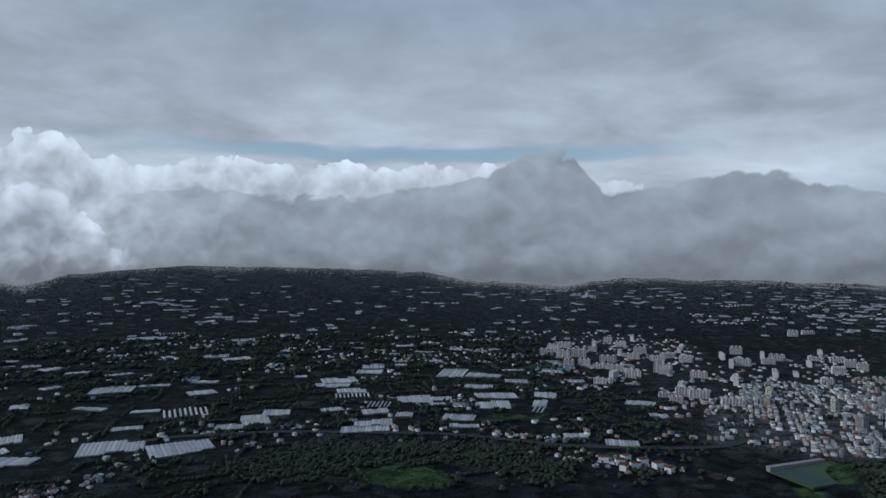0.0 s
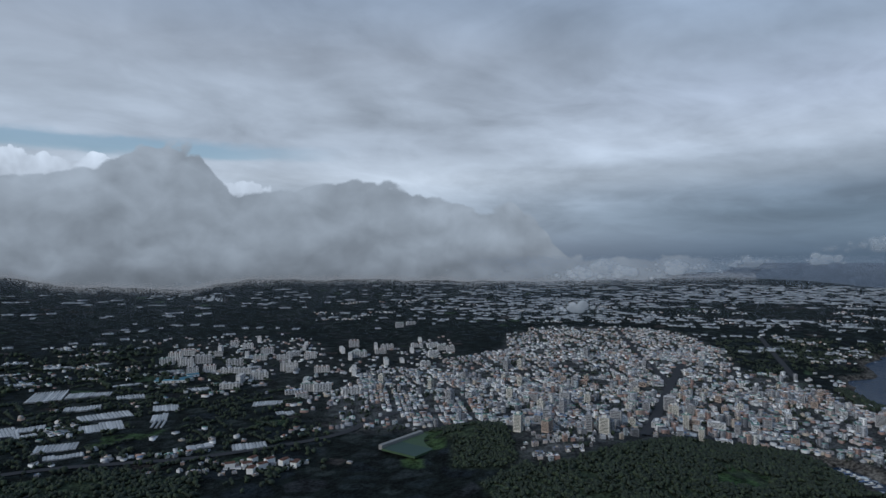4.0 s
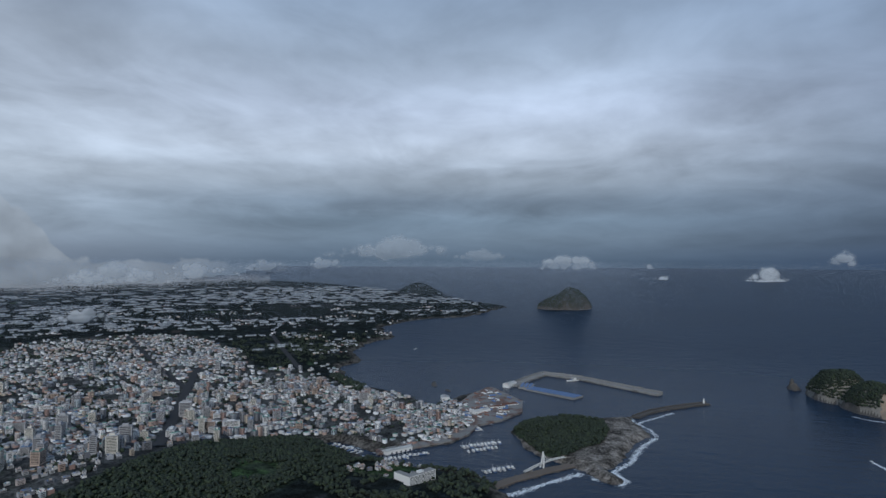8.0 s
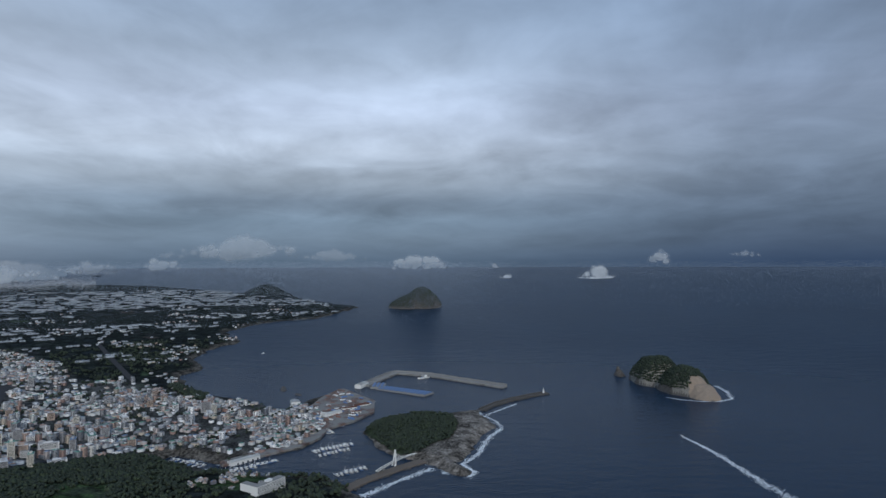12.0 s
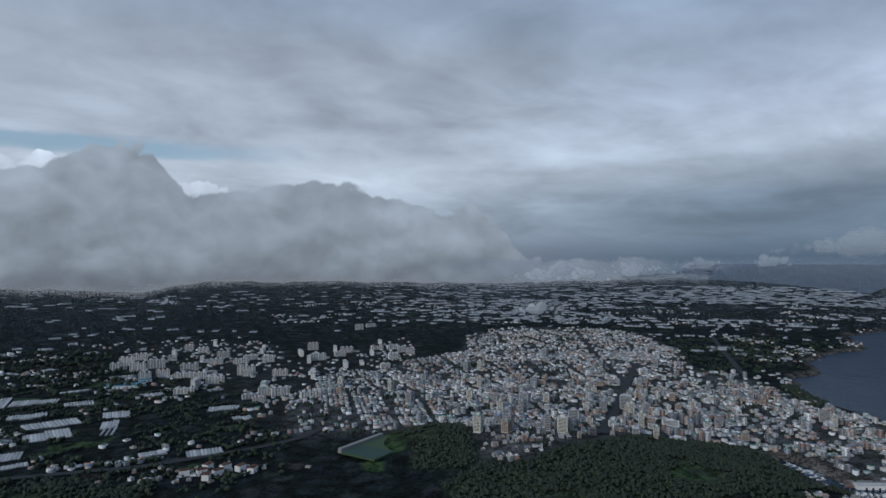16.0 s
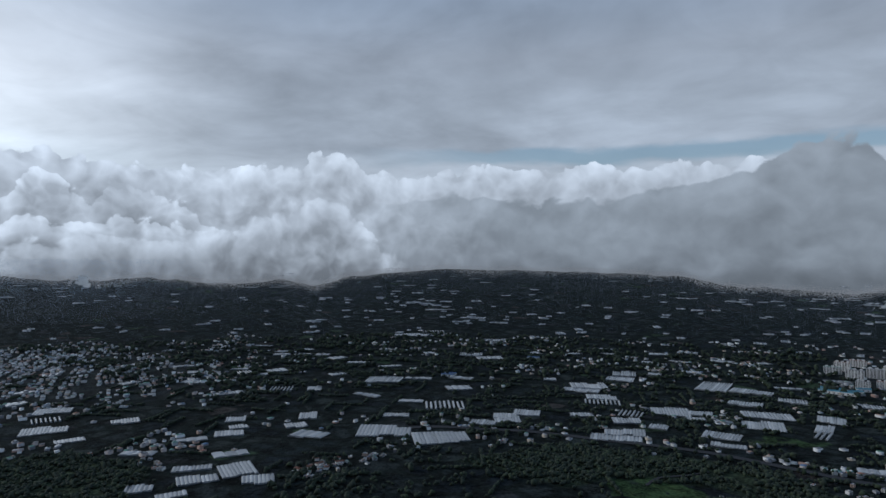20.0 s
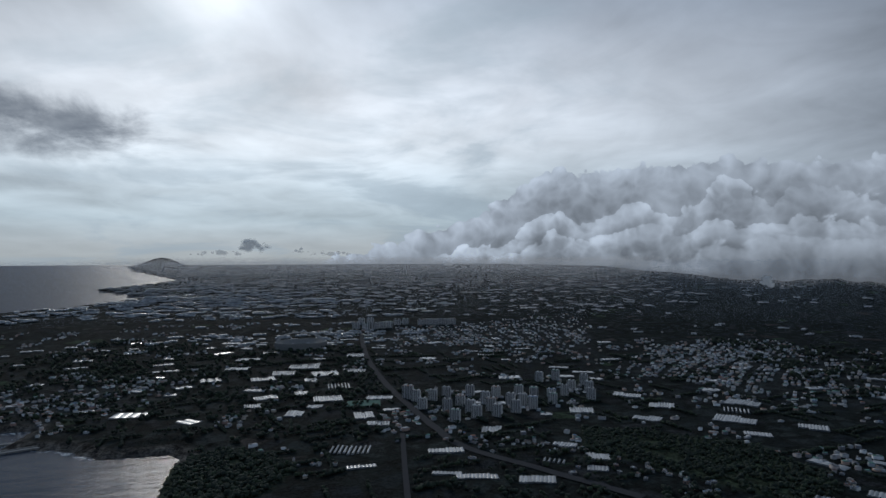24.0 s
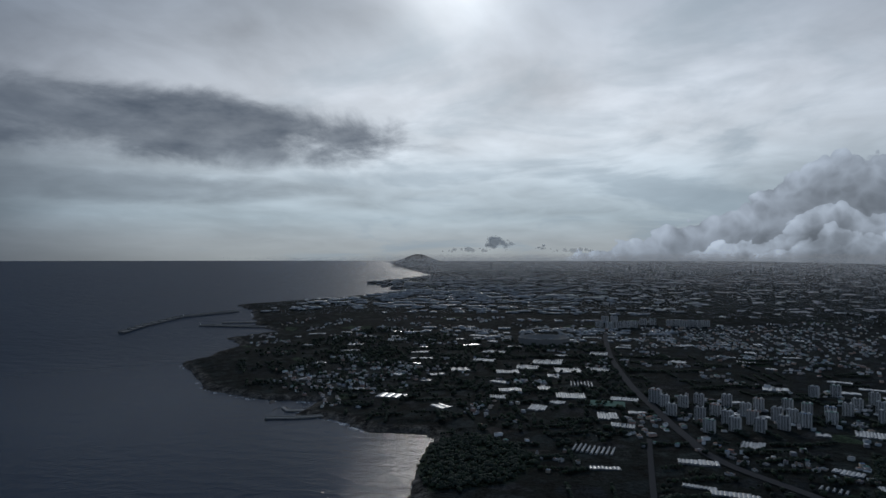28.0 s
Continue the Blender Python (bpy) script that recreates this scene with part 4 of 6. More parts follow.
BLOCKS_N = [(350, 2095), (385, 2155), (390, 2020), (450, 2060), (430, 1890), (475, 1850), (520, 1960), (600, 2105), (620, 2030), (680, 2145), (690, 2000), (635, 1795), (740, 2050), (765, 1960), (705, 1715), (910, 2030), (1005, 2135), (1050, 2045), (910, 1895), (420, 1630), (465, 1690), (520, 1710), (595, 1550), (605, 1470), (1475, 2625), (1585, 2705)]
block = apartment(34, 11, 14, M["tower"], "tall pale grey apartment block with stair towers")
low_block = apartment(44, 12, 8, M["tower"], "long cream apartment block of eight storeys")
r = np.random.default_rng(31)
todo = [(block, x, y, 62 + r.normal(0, 8), (.78, .95, r.uniform(.76, .9))) for x, y in BLOCKS_W] + [(block, x, y, 78 + r.normal(0, 8), (1.3, 1, .95)) for x, y in BLOCKS_FAR_W] + [(low_block, x, y, r.choice([-20, -12, 65]) + r.normal(0, 6), (r.uniform(.7, 1.2), 1, r.uniform(.7, 1.35))) for x, y in BLOCKS_N]
ex, ey = r.uniform(380, 1400, 160), r.uniform(1400, 2550, 160)
ok = inside(ex, ey, ESTATE)
todo += [(low_block, x, y, r.choice([-20, -12, 65]), (r.uniform(.6, 1.1), 1, r.uniform(.5, 1.1))) for x, y in zip(ex[ok][:32], ey[ok][:32])]
first = set()
for ob, x, y, turn, size in todo:
    m = placed(x, y, turn, 0, size, 1.0)
    if ob in first:
        copy_thing(ob, m)
    else:
        ob.matrix_basis = m
        first.add(ob)

# ---- tall city buildings ----
def office(w, d, floors_, tone, label, fins=True):
    h = floors_ * 3.2
    mat = material("cladding", worn(tone, 0.35, 0.2), 0.7)
    ob = part("office_building", box(-w / 2, w / 2, -d / 2, d / 2, -6, h), mat)
    part("roof", box(-w * .46, w * .46, -d * .46, d * .46, h + .02, h + .35), M["roof_one"], ob)
    part("lift_house", box(-w * .2, w * .25, -d * .2, d * .2, h + .35, h + 4.5), mat, ob)
    for k in range(1, floors_):
        bm = box(-w / 2 - .07, w / 2 + .07, -d * .42, d * .42, k * 3.2 + .9, k * 3.2 + 2.4)
        part("window_band", slab(bm, -w * .42, w * .42, -d / 2 - .07, d / 2 + .07, k * 3.2 + .9, k * 3.2 + 2.4), M["glass"], ob)
    return tagged(ob, label, "office building", "tall buildings of the city")


OFFICES = [office(22, 16, 12, (.6, .57, .5), "cream high-rise hotel with dark window bands"), office(20, 18, 10, (.34, .34, .35), "grey high-rise office building with window bands"), office(26, 15, 7, (.62, .62, .61), "white office building with dark window bands"), office(18, 14, 9, (.42, .32, .26), "brown brick-faced office building with window bands")]
HIGH = [(705, 835), (740, 800), (805, 870), (765, 820), (1180, 1170), (1200, 1160), (1090, 1025), (900, 830), (930, 815), (1105, 920), (1005, 780), (1060, 755), (1170, 820), (1165, 870), (1080, 745), (1570, 1100), (1705, 1160), (1065, 1255), (810, 905), (815, 775), (850, 760), (1175, 800), (1000, 680), (1120, 685), (1020, 650), (1240, 725), (1230, 690), (965, 700)]
r = np.random.default_rng(41)
tx, ty = r.uniform(650, 1700, 400), r.uniform(500, 1500, 400)
ok = inside(tx, ty, CITY) & (r.random(400) < np.clip(1.3 - np.hypot(tx - 1150, ty - 900) / 600, 0.05, 1)) & ~near_road(tx, ty, 12)
first = set()
for k, (x, y) in enumerate(HIGH + list(zip(tx[ok][:85], ty[ok][:85]))):
    ob = OFFICES[int(r.integers(0, 4))] if k != 0 else OFFICES[0]
    m = placed(x, y, r.choice([30, 35, 120]) + r.normal(0, 5), 0, (r.uniform(.9, 1.5), r.uniform(.8, 1.3), r.uniform(.6, 1.2)))
    if ob in first:
        copy_thing(ob, m)
    else:
        ob.matrix_basis = m
        first.add(ob)

# ---- greenhouses ----
def tunnel_mesh(ring):
    """One plastic vault, a metre wide, long and high, open ends closed."""
    bm = bmesh.new()
    a = [bm.verts.new((x, -.5, z)) for x, z in ring]
    b = [bm.verts.new((x, .5, z)) for x, z in ring]
    for i in range(6):
        bm.faces.new((a[i], a[i + 1], b[i + 1], b[i]))
    bm.faces.new(a[::-1])
    bm.faces.new(b)
    me = bpy.data.meshes.new("tunnel")
    bm.to_mesh(me)
    bm.free()
    me.materials.append(M["plastic_one"])
    return me


TUNNEL = tunnel_mesh([(-.5, 0), (-.48, .45), (-.3, .82), (0, 1), (.3, .82), (.48, .45), (.5, 0)])
VAULT = tunnel_mesh([(-.5, 0), (-.5, .66), (-.28, .9), (0, 1), (.28, .9), (.5, .66), (.5, 0)])


def greenhouse(X, Y, W, L, turn, gap=0.0, pitch_of=8.0):
    """Plastic vaults side by side, W wide and L long: joined, or with gaps."""
    top = empty("greenhouse")
    top.matrix_basis = placed(X, Y, turn, -.6, built=1)
    if gap:
        n_ = int(np.clip(round(W / 8.5), 3, 9))
        pitch = W / n_
        for i in range(n_):
            o = new("tunnel", TUNNEL)
            o.parent = top
            o.matrix_basis = Matrix.Translation(((i + .5) * pitch - W / 2, L * .05 * math.sin(X + i), 0)) @ Matrix.Diagonal((pitch * (1.0 - gap), L * (.86 + .1 * math.sin(i * 2.1 + Y)), 3.4, 1))
    else:
        # blocks of unequal length give the ragged outline of the plots
        n_ = int(np.clip(round(W / pitch_of), 2, 14))
        pitch = W / n_
        rr = random.Random(int(X * 7 + Y))
        cuts, l, y0 = [rr.uniform(.25, .45), rr.uniform(.55, .8)], L, 0.0
        high = rr.uniform(2.8, 3.6)
        for i in range(n_):
            if i == 0 or (i / n_ >= cuts[0] > (i - 1) / n_) or (i / n_ >= cuts[1] > (i - 1) / n_):
                l = L * rr.uniform(.66, 1.0)
                y0 = (L - l) * rr.uniform(-.5, .5)
            o = new("vault", VAULT)
            o.parent = top
            o.matrix_basis = Matrix.Translation(((i + .5) * pitch - W / 2, y0, 0)) @ Matrix.Diagonal((pitch * .99, l, high, 1))
    return tagged(top, "spaced white plastic tunnels of a farm greenhouse" if gap else "joined pale grey plastic vaults of a greenhouse", "greenhouse", "greenhouses of the plain")


TAKEN = list(PLOTS)
for group in GREEN:
    for i, (x, y, w, l, t) in enumerate(group):
        greenhouse(x, y, w, l, t + (i * 37 % 23) - 11, 0.45 if i % 9 == 1 else 0.0, 6.0)

# further ones, drawn by chance over the plain as far as they could be counted
r = np.random.default_rng(51)
QX, QY = [], []
for a0, a1, d0, d1, k in ((-18, 35, 1000, 2400, 60), (35, 72, 1000, 2600, 55), (72, 116, 1350, 2900, 110)):
    a, d = np.radians(r.uniform(a0, a1, k)), np.sqrt(r.uniform(d0 ** 2, d1 ** 2, k))
    QX += list(-d * np.sin(a))
    QY += list(d * np.cos(a))
QX, QY = np.array(QX), np.array(QY)
sd = land_height(QX, QY)[1]
ok = (sd > 60) & (wooded(QX, QY) < .5) & (urban(QX, QY) < .5) & ~near_road(QX, QY, 30)
for x, y in zip(QX[ok], QY[ok]):
    if all(math.hypot(x - a, y - b) > c + 35 for a, b, c in TAKEN):
        w, l = r.uniform(24, 75), r.uniform(20, 55)
        greenhouse(x, y, w, l, math.degrees(math.atan2(-x, y)) + r.normal(0, 18), 0.45 if r.random() < .06 else 0.0, 17.0)
        TAKEN.append((x, y, max(w, l) * .6))

# the far plain: thousands of plastic roofs, in plastic toned for haze
q = Heap()
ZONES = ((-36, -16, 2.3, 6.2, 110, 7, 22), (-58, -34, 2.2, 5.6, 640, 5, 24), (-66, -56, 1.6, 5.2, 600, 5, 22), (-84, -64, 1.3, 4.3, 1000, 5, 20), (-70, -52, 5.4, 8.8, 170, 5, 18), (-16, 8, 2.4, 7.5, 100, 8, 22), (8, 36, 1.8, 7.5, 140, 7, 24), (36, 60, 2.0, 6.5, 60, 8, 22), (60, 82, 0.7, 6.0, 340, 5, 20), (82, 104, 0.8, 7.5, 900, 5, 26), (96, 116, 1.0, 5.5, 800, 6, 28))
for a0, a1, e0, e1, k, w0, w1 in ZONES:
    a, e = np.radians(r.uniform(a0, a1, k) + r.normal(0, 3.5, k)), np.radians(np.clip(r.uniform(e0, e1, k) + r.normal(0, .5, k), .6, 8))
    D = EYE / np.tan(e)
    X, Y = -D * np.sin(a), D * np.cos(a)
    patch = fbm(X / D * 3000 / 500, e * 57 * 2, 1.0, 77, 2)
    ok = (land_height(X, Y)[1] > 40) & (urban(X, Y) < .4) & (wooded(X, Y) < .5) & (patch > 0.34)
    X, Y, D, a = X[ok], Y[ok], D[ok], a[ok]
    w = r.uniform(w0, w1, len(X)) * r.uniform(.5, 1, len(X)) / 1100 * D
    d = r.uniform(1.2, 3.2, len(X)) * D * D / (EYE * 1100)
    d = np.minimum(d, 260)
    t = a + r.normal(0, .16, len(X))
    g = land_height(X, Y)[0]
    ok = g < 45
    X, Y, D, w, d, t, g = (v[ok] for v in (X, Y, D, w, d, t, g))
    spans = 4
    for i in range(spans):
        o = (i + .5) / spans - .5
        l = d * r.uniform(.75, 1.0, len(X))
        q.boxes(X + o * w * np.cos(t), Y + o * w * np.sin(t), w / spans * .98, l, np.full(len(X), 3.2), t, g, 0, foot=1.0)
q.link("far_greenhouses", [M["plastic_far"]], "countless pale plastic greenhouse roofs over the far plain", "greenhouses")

# ---- harbour ----
def pier(name, line, width, height, label, wall=0.0, mat="concrete"):
    """A mole that stands in the sea along a line of the chart, with a parapet on one side."""
    top = empty(name)
    for i in range(len(line) - 1):
        (ax, ay), (bx, by) = line[i], line[i + 1]
        a = Vector([float(v) for v in lay(ax, ay, 0)[:3]])
        b = Vector([float(v) for v in lay(bx, by, 0)[:3]])
        s = float(lay((ax + bx) / 2, (ay + by) / 2)[3])
        n_ = max(1, int((b - a).length / 42))
        for k in range(n_):
            p, q = a.lerp(b, k / n_), a.lerp(b, (k + 1) / n_)
            d = q - p
            m = pose(*((p + q) / 2), 0, 0, math.degrees(math.atan2(d.y, d.x)))
            L = d.length / 2 + (width * s * .3 if k in (0, n_ - 1) else -.3)
            o = part("caisson", box(-L, L, -width / 2 * s, width / 2 * s, -6 * s, height * s + .06 * (i % 3), bevel=.5 * s), M[mat], top)
            o.matrix_basis = m
            if wall:
                w = part("parapet", box(-L, L, width / 2 * s - 3 * s, width / 2 * s - .3 * s, height * s + .2, (height + wall) * s + .06 * (i % 3), bevel=.3 * s), M[mat], top)
                w.matrix_basis = m
            for side in (-1, 1):
                bm = bmesh.new()
                rr = random.Random(i * 31 + k * 7 + side)
                for j in range(int(L / (4.2 * s))):
                    c = Vector((rr.uniform(-L, L), side * (width / 2 + rr.uniform(.5, 5)) * s, rr.uniform(-.8, 1.6) * s))
                    bmesh.ops.create_icosphere(bm, subdivisions=1, radius=rr.uniform(1.4, 2.6) * s, matrix=Matrix.Translation(c) @ Matrix.Diagonal((1, rr.uniform(.7, 1.2), .8, 1)))
                o2 = part("armour_stone", bm, M["rock"], top)
                o2.matrix_basis = m
    return tagged(top, label, "breakwater", "breakwaters")


pier("breakwater", [(1800, 250), (1900, 222), (2005, 185), (1960, 75), (1860, -45), (1780, -140)], 26, 5, "long grey concrete harbour mole with a parapet", 4)
pier("breakwater", [(1500, -70), (1560, -105), (1610, -150), (1650, -195), (1695, -250)], 15, 4, "rough stone breakwater with a small lighthouse", 2.5, "rock")
pier("sand_spit", [(915, 205), (949, 180), (980, 164), (1011, 145), (1047, 116), (1080, 88), (1110, 58)], 20, 2.2, "brown sand and stone spit below the footbridge", 0, "spit")
pier("breakwater", [(-2520, -2055), (-2800, -2150), (-3260, -2260), (-3675, -2140)], 26, 6, "long outer mole of the far fishing harbour", 5)
pier("breakwater", [(-2875, -1880), (-2880, -1740), (-2880, -1490)], 22, 5, "straight inner mole of the far fishing harbour", 3)
pier("breakwater", [(-3025, -1845), (-3095, -1665)], 18, 4, "short pier of the far fishing harbour")
pier("breakwater", [(-1250, -655), (-1262, -600), (-1290, -545)], 12, 3.5, "short grey jetty of a village cove", 1.5)
pier("breakwater", [(-1330, -600), (-1318, -640), (-1345, -665)], 9, 3, "hooked jetty of a village cove")

# the wide landing stage with blue-covered rows
top = empty("landing_stage")
for (ax, ay), (bx, by), w in (((1765, 205), (1680, 65), 46), ((1830, 215), (1765, 215), 40)):
    mx, my = (ax + bx) / 2, (ay + by) / 2
    ang, L = math.degrees(math.atan2(by - ay, bx - ax)), math.hypot(bx - ax, by - ay) / 2
    o = part("deck", box(-L, L, -w / 2, w / 2, -6, 3.2, bevel=.4), M["concrete"], top)
    o.matrix_basis = afloat(mx, my, ang, built=1)
    for k in (-1, 0, 1):
        for j in range(int(L / 9)):
            e = part("covered_stack", box(-7, 7, -3.6, 3.6, 3.2, 6.0, bevel=.8), M["blue"], top, "stack under a blue sheet")
            e.matrix_basis = afloat(mx, my, ang, built=1) @ Matrix.Translation((-L + 12 + j * 18, k * w * .29, 0))
tagged(top, "wide concrete landing stage with rows under blue sheets", "pier")


def shed(X, Y, w, d, h, turn, roof, label, name="warehouse", lift=0.0):
    """A long shed with a ridged roof, doors and eaves."""
    ob = part(name, box(-w / 2, w / 2, -d / 2, d / 2, -3, h), M["white"])
    bm = bmesh.new()
    e = [(-w / 2 - .6, -d / 2 - .6, h), (-w / 2 - .6, 0, h + d * .16), (-w / 2 - .6, d / 2 + .6, h)]
    a = [bm.verts.new(p) for p in e]
    b = [bm.verts.new((-x, y, z)) for x, y, z in e]
    bm.faces.new((a[0], b[0], b[1], a[1]))
    bm.faces.new((a[1], b[1], b[2], a[2]))
    bm.faces.new((a[0], a[1], a[2]))
    bm.faces.new((b[2], b[1], b[0]))
    bmesh.ops.solidify(bm, geom=bm.faces[:], thickness=.25)
    part("roof", bm, M[roof], ob)
    for k in range(max(1, int(w / 12))):
        x = -w / 2 + 6 + k * 12
        for s in (-1, 1):
            part("door", box(x - 2, x + 2, s * d / 2 - .08, s * d / 2 + .08, 0, min(4, h * .7)), M["glass"], ob)
    ob.matrix_basis = placed(X, Y, turn, lift)
    return tagged(ob, label, "warehouse")


shed(1440, 280, 62, 20, 9, 145, "white", "long white quayside warehouse with a low ridged roof")
shed(1790, 262, 58, 24, 12, 160, "white", "white harbour terminal shed by the mole")
shed(1110, 372, 70, 16, 8, 140, "white", "white fish market hall on the quay")
shed(1560, 395, 40, 26, 11, 20, "white", "tall white factory shed above the harbour")
shed(1500, 250, 44, 16, 6, 120, "red", "low shed with a rusty red roof in the yard")
shed(1535, 225, 50, 18, 5, 130, "red", "low shed with a rusty red roof in the yard")
shed(1465, 228, 30, 14, 5, 100, "red", "low shed with a rusty red roof in the yard")
for x, y, w, d, t in ((305, 1835, 62, 22, -8), (345, 1810, 54, 20, 20), (325, 1790, 66, 18, -20), (375, 1850, 40, 18, 5), (285, 1805, 36, 16, -15)):
    shed(x, y, w, d, 7, t, "cyan", "market shed with a bright cyan roof", lift=1)
for x, y, w, d, t in ((-515, 2030, 50, 20, 10), (-660, 1635, 46, 16, 5), (-660, 1655, 40, 14, 5)):
    shed(x, y, w, d, 6, t, "blue", "farm shed with a blue roof")
for k, (x, y) in enumerate([(-555, 885), (-540, 870), (-565, 850), (-570, 830), (-545, 840), (-585, 870), (-580, 815)]):
    shed(x, y, 15, 10, 4.5, 20 + k * 23, "red", "small house with an orange-red tiled roof", "cottage")
for k, (x, y) in enumerate([(262, 1012), (285, 1000), (305, 985), (322, 1002), (340, 985), (300, 1020), (352, 965), (285, 975)]):
    shed(x, y, 18, 13, 11, -10 + k * 9, "red", "brick-coloured housing with a tiled roof", "terraced_house")

# paved yard and quay behind the mole
bm = bmesh.new()
low = [bm.verts.new(tuple(float(v) for v in lay(x, y, -5)[:3])) for x, y in YARD]
high = [bm.verts.new(tuple(float(v) for v in lay(x, y, 4.2)[:3])) for x, y in YARD]
bm.faces.new(high)
for i in range(len(YARD)):
    j = (i + 1) % len(YARD)
    bm.faces.new((low[i], low[j], high[j], high[i]))
bmesh.ops.recalc_face_normals(bm, faces=bm.faces[:])
tagged(part("quay", bm, M["yard"]), "grey concrete quay and yard of the harbour", "quay", kind="structure")

# containers, trucks and crates on the yard
def container(mat, label):
    ob = part("container", box(-6, 6, -1.3, 1.3, 0, 2.7, bevel=.08), M[mat])
    part("door", box(6.02, 6.08, -1.2, 1.2, .2, 2.5), M["white"], ob)
    for k in range(5):
        part("rib", box(-5 + k * 2.4, -4.7 + k * 2.4, -1.36, 1.36, .2, 2.6), M[mat], ob)
    return tagged(ob, label, "container", "containers of the yard")


BOXES = [container("blue", "blue steel shipping container on the quay"), container("red", "rust-red steel shipping container on the quay"), container("white", "white refrigerated container on the quay")]
r = np.random.default_rng(71)
cx, cy = r.uniform(1380, 1720, 260), r.uniform(195, 345, 260)
ok = signed(cx, cy, YARD) > 9
first = set()
for x, y in list(zip(cx[ok], cy[ok]))[:70]:
    ob = BOXES[int(r.choice([0, 1, 1, 2, 2]))]
    m = afloat(x, y, r.choice([35, 125, 60]) + r.normal(0, 4), 4.25, r.uniform(.8, 1.3))
    if ob in first:
        copy_thing(ob, m)
    else:
        ob.matrix_basis = m
        first.add(ob)

# hotel on the headland
hotel = part("hotel", box(-34, 34, -8, 8, -6, 24), M["white"])
part("wing", box(14, 28, -42, -8, -6, 20), M["white"], hotel)
part("roof", box(-33.5, 33.5, -7.6, 7.6, 24.02, 24.5), M["concrete"], hotel)
part("roof", box(14.4, 27.6, -41.6, -8.4, 20.02, 20.5), M["concrete"], hotel)
part("lift_house", box(-6, 6, -4, 4, 24.5, 29), M["white"], hotel)
for k in range(7):
    for side in (-1, 1):
        part("window_band", box(-32, 32, side * 8 - .08, side * 8 + .08, 3.2 * k + 1.2, 3.2 * k + 2.6), M["glass"], hotel)
part("lobby_roof", box(-50, -8, -34, -8.2, -6, 5), M["roof_one"], hotel, "low grey lobby roof")
hotel.matrix_basis = placed(930, 275, 150, 0, (1, 1, .72))
tagged(hotel, "white seven-storey hotel with a long window front", "hotel")

# ---- footbridge with a sail-shaped pylon ----
bridge = empty("footbridge")
A0, B0 = Vector((1045, 128)), Vector((1150, 62))
for k in range(14):
    t0, t1 = k / 14, (k + 1) / 14
    p, q = A0.lerp(B0, t0), A0.lerp(B0, t1)
    z0, z1 = 5 + 4.5 * math.sin(math.pi * t0), 5 + 4.5 * math.sin(math.pi * t1)
    L = (q - p).length / 2
    m = pose(*((p + q) / 2), (z0 + z1) / 2, 0, -math.degrees(math.atan2(z1 - z0, 2 * L)), math.degrees(math.atan2((q - p).y, (q - p).x)))
    o = part("deck", box(-L - .1, L + .1, -2.4, 2.4, -.7, .2), M["concrete"], bridge)
    o.matrix_basis = m
    for s in (-1, 1):
        o = part("railing", box(-L - .1, L + .1, s * 2.3 - .12, s * 2.3 + .12, .2, 1.3), M["white"], bridge)
        o.matrix_basis = m
for t in (.15, .85):
    p = A0.lerp(B0, t)
    o = part("pier", box(-2, 2, -1.8, 1.8, -6, 5.5, bevel=.3), M["concrete"], bridge)
    o.matrix_basis = pose(p.x, p.y, 0, 0, 0, -32)
mid = A0.lerp(B0, .42)
for s in (-1, 1):
    bm = bmesh.new()
    for k in range(12):
        a, b = k / 12, (k + 1) / 12
        bow = lambda u: 4.6 * math.sin(u * math.pi * .55) * (1 - u * .35)
        v = []
        for u in (a, b):
            for dx, dy in ((-1.6 * (1 - u * .7), -.8), (1.6 * (1 - u * .7), -.8), (1.6 * (1 - u * .7), .8), (-1.6 * (1 - u * .7), .8)):
                v.append(bm.verts.new((bow(u) - 5 + dx, s * (3.2 - 2.7 * u) + dy, -4 + 27 * u)))
        for i in range(4):
            bm.faces.new((v[i], v[(i + 1) % 4], v[4 + (i + 1) % 4], v[4 + i]))
        if k == 11:
            bm.faces.new(v[4:])
    o = part("pylon_blade", bm, M["white"], bridge, "curved white pylon blade")
    o.matrix_basis = pose(mid.x, mid.y, 6, 0, 0, -32)
for k in range(7):
    t = .5 + .065 * k
    p = A0.lerp(B0, t)
    q = Vector((mid.x, mid.y, 24 - k * 2.4))
    e = Vector((p.x, p.y, 6 + 4.5 * math.sin(math.pi * t)))
    bm = bmesh.new()
    bmesh.ops.create_cone(bm, segments=5, radius1=.16, radius2=.16, depth=(q - e).length)
    o = part("stay_cable", bm, M["white"], bridge)
    o.matrix_basis = Matrix.Translation((q + e) / 2) @ (q - e).to_track_quat("Z", "Y").to_matrix().to_4x4()
tagged(bridge, "white arched footbridge with a sail-shaped cable pylon", "bridge")

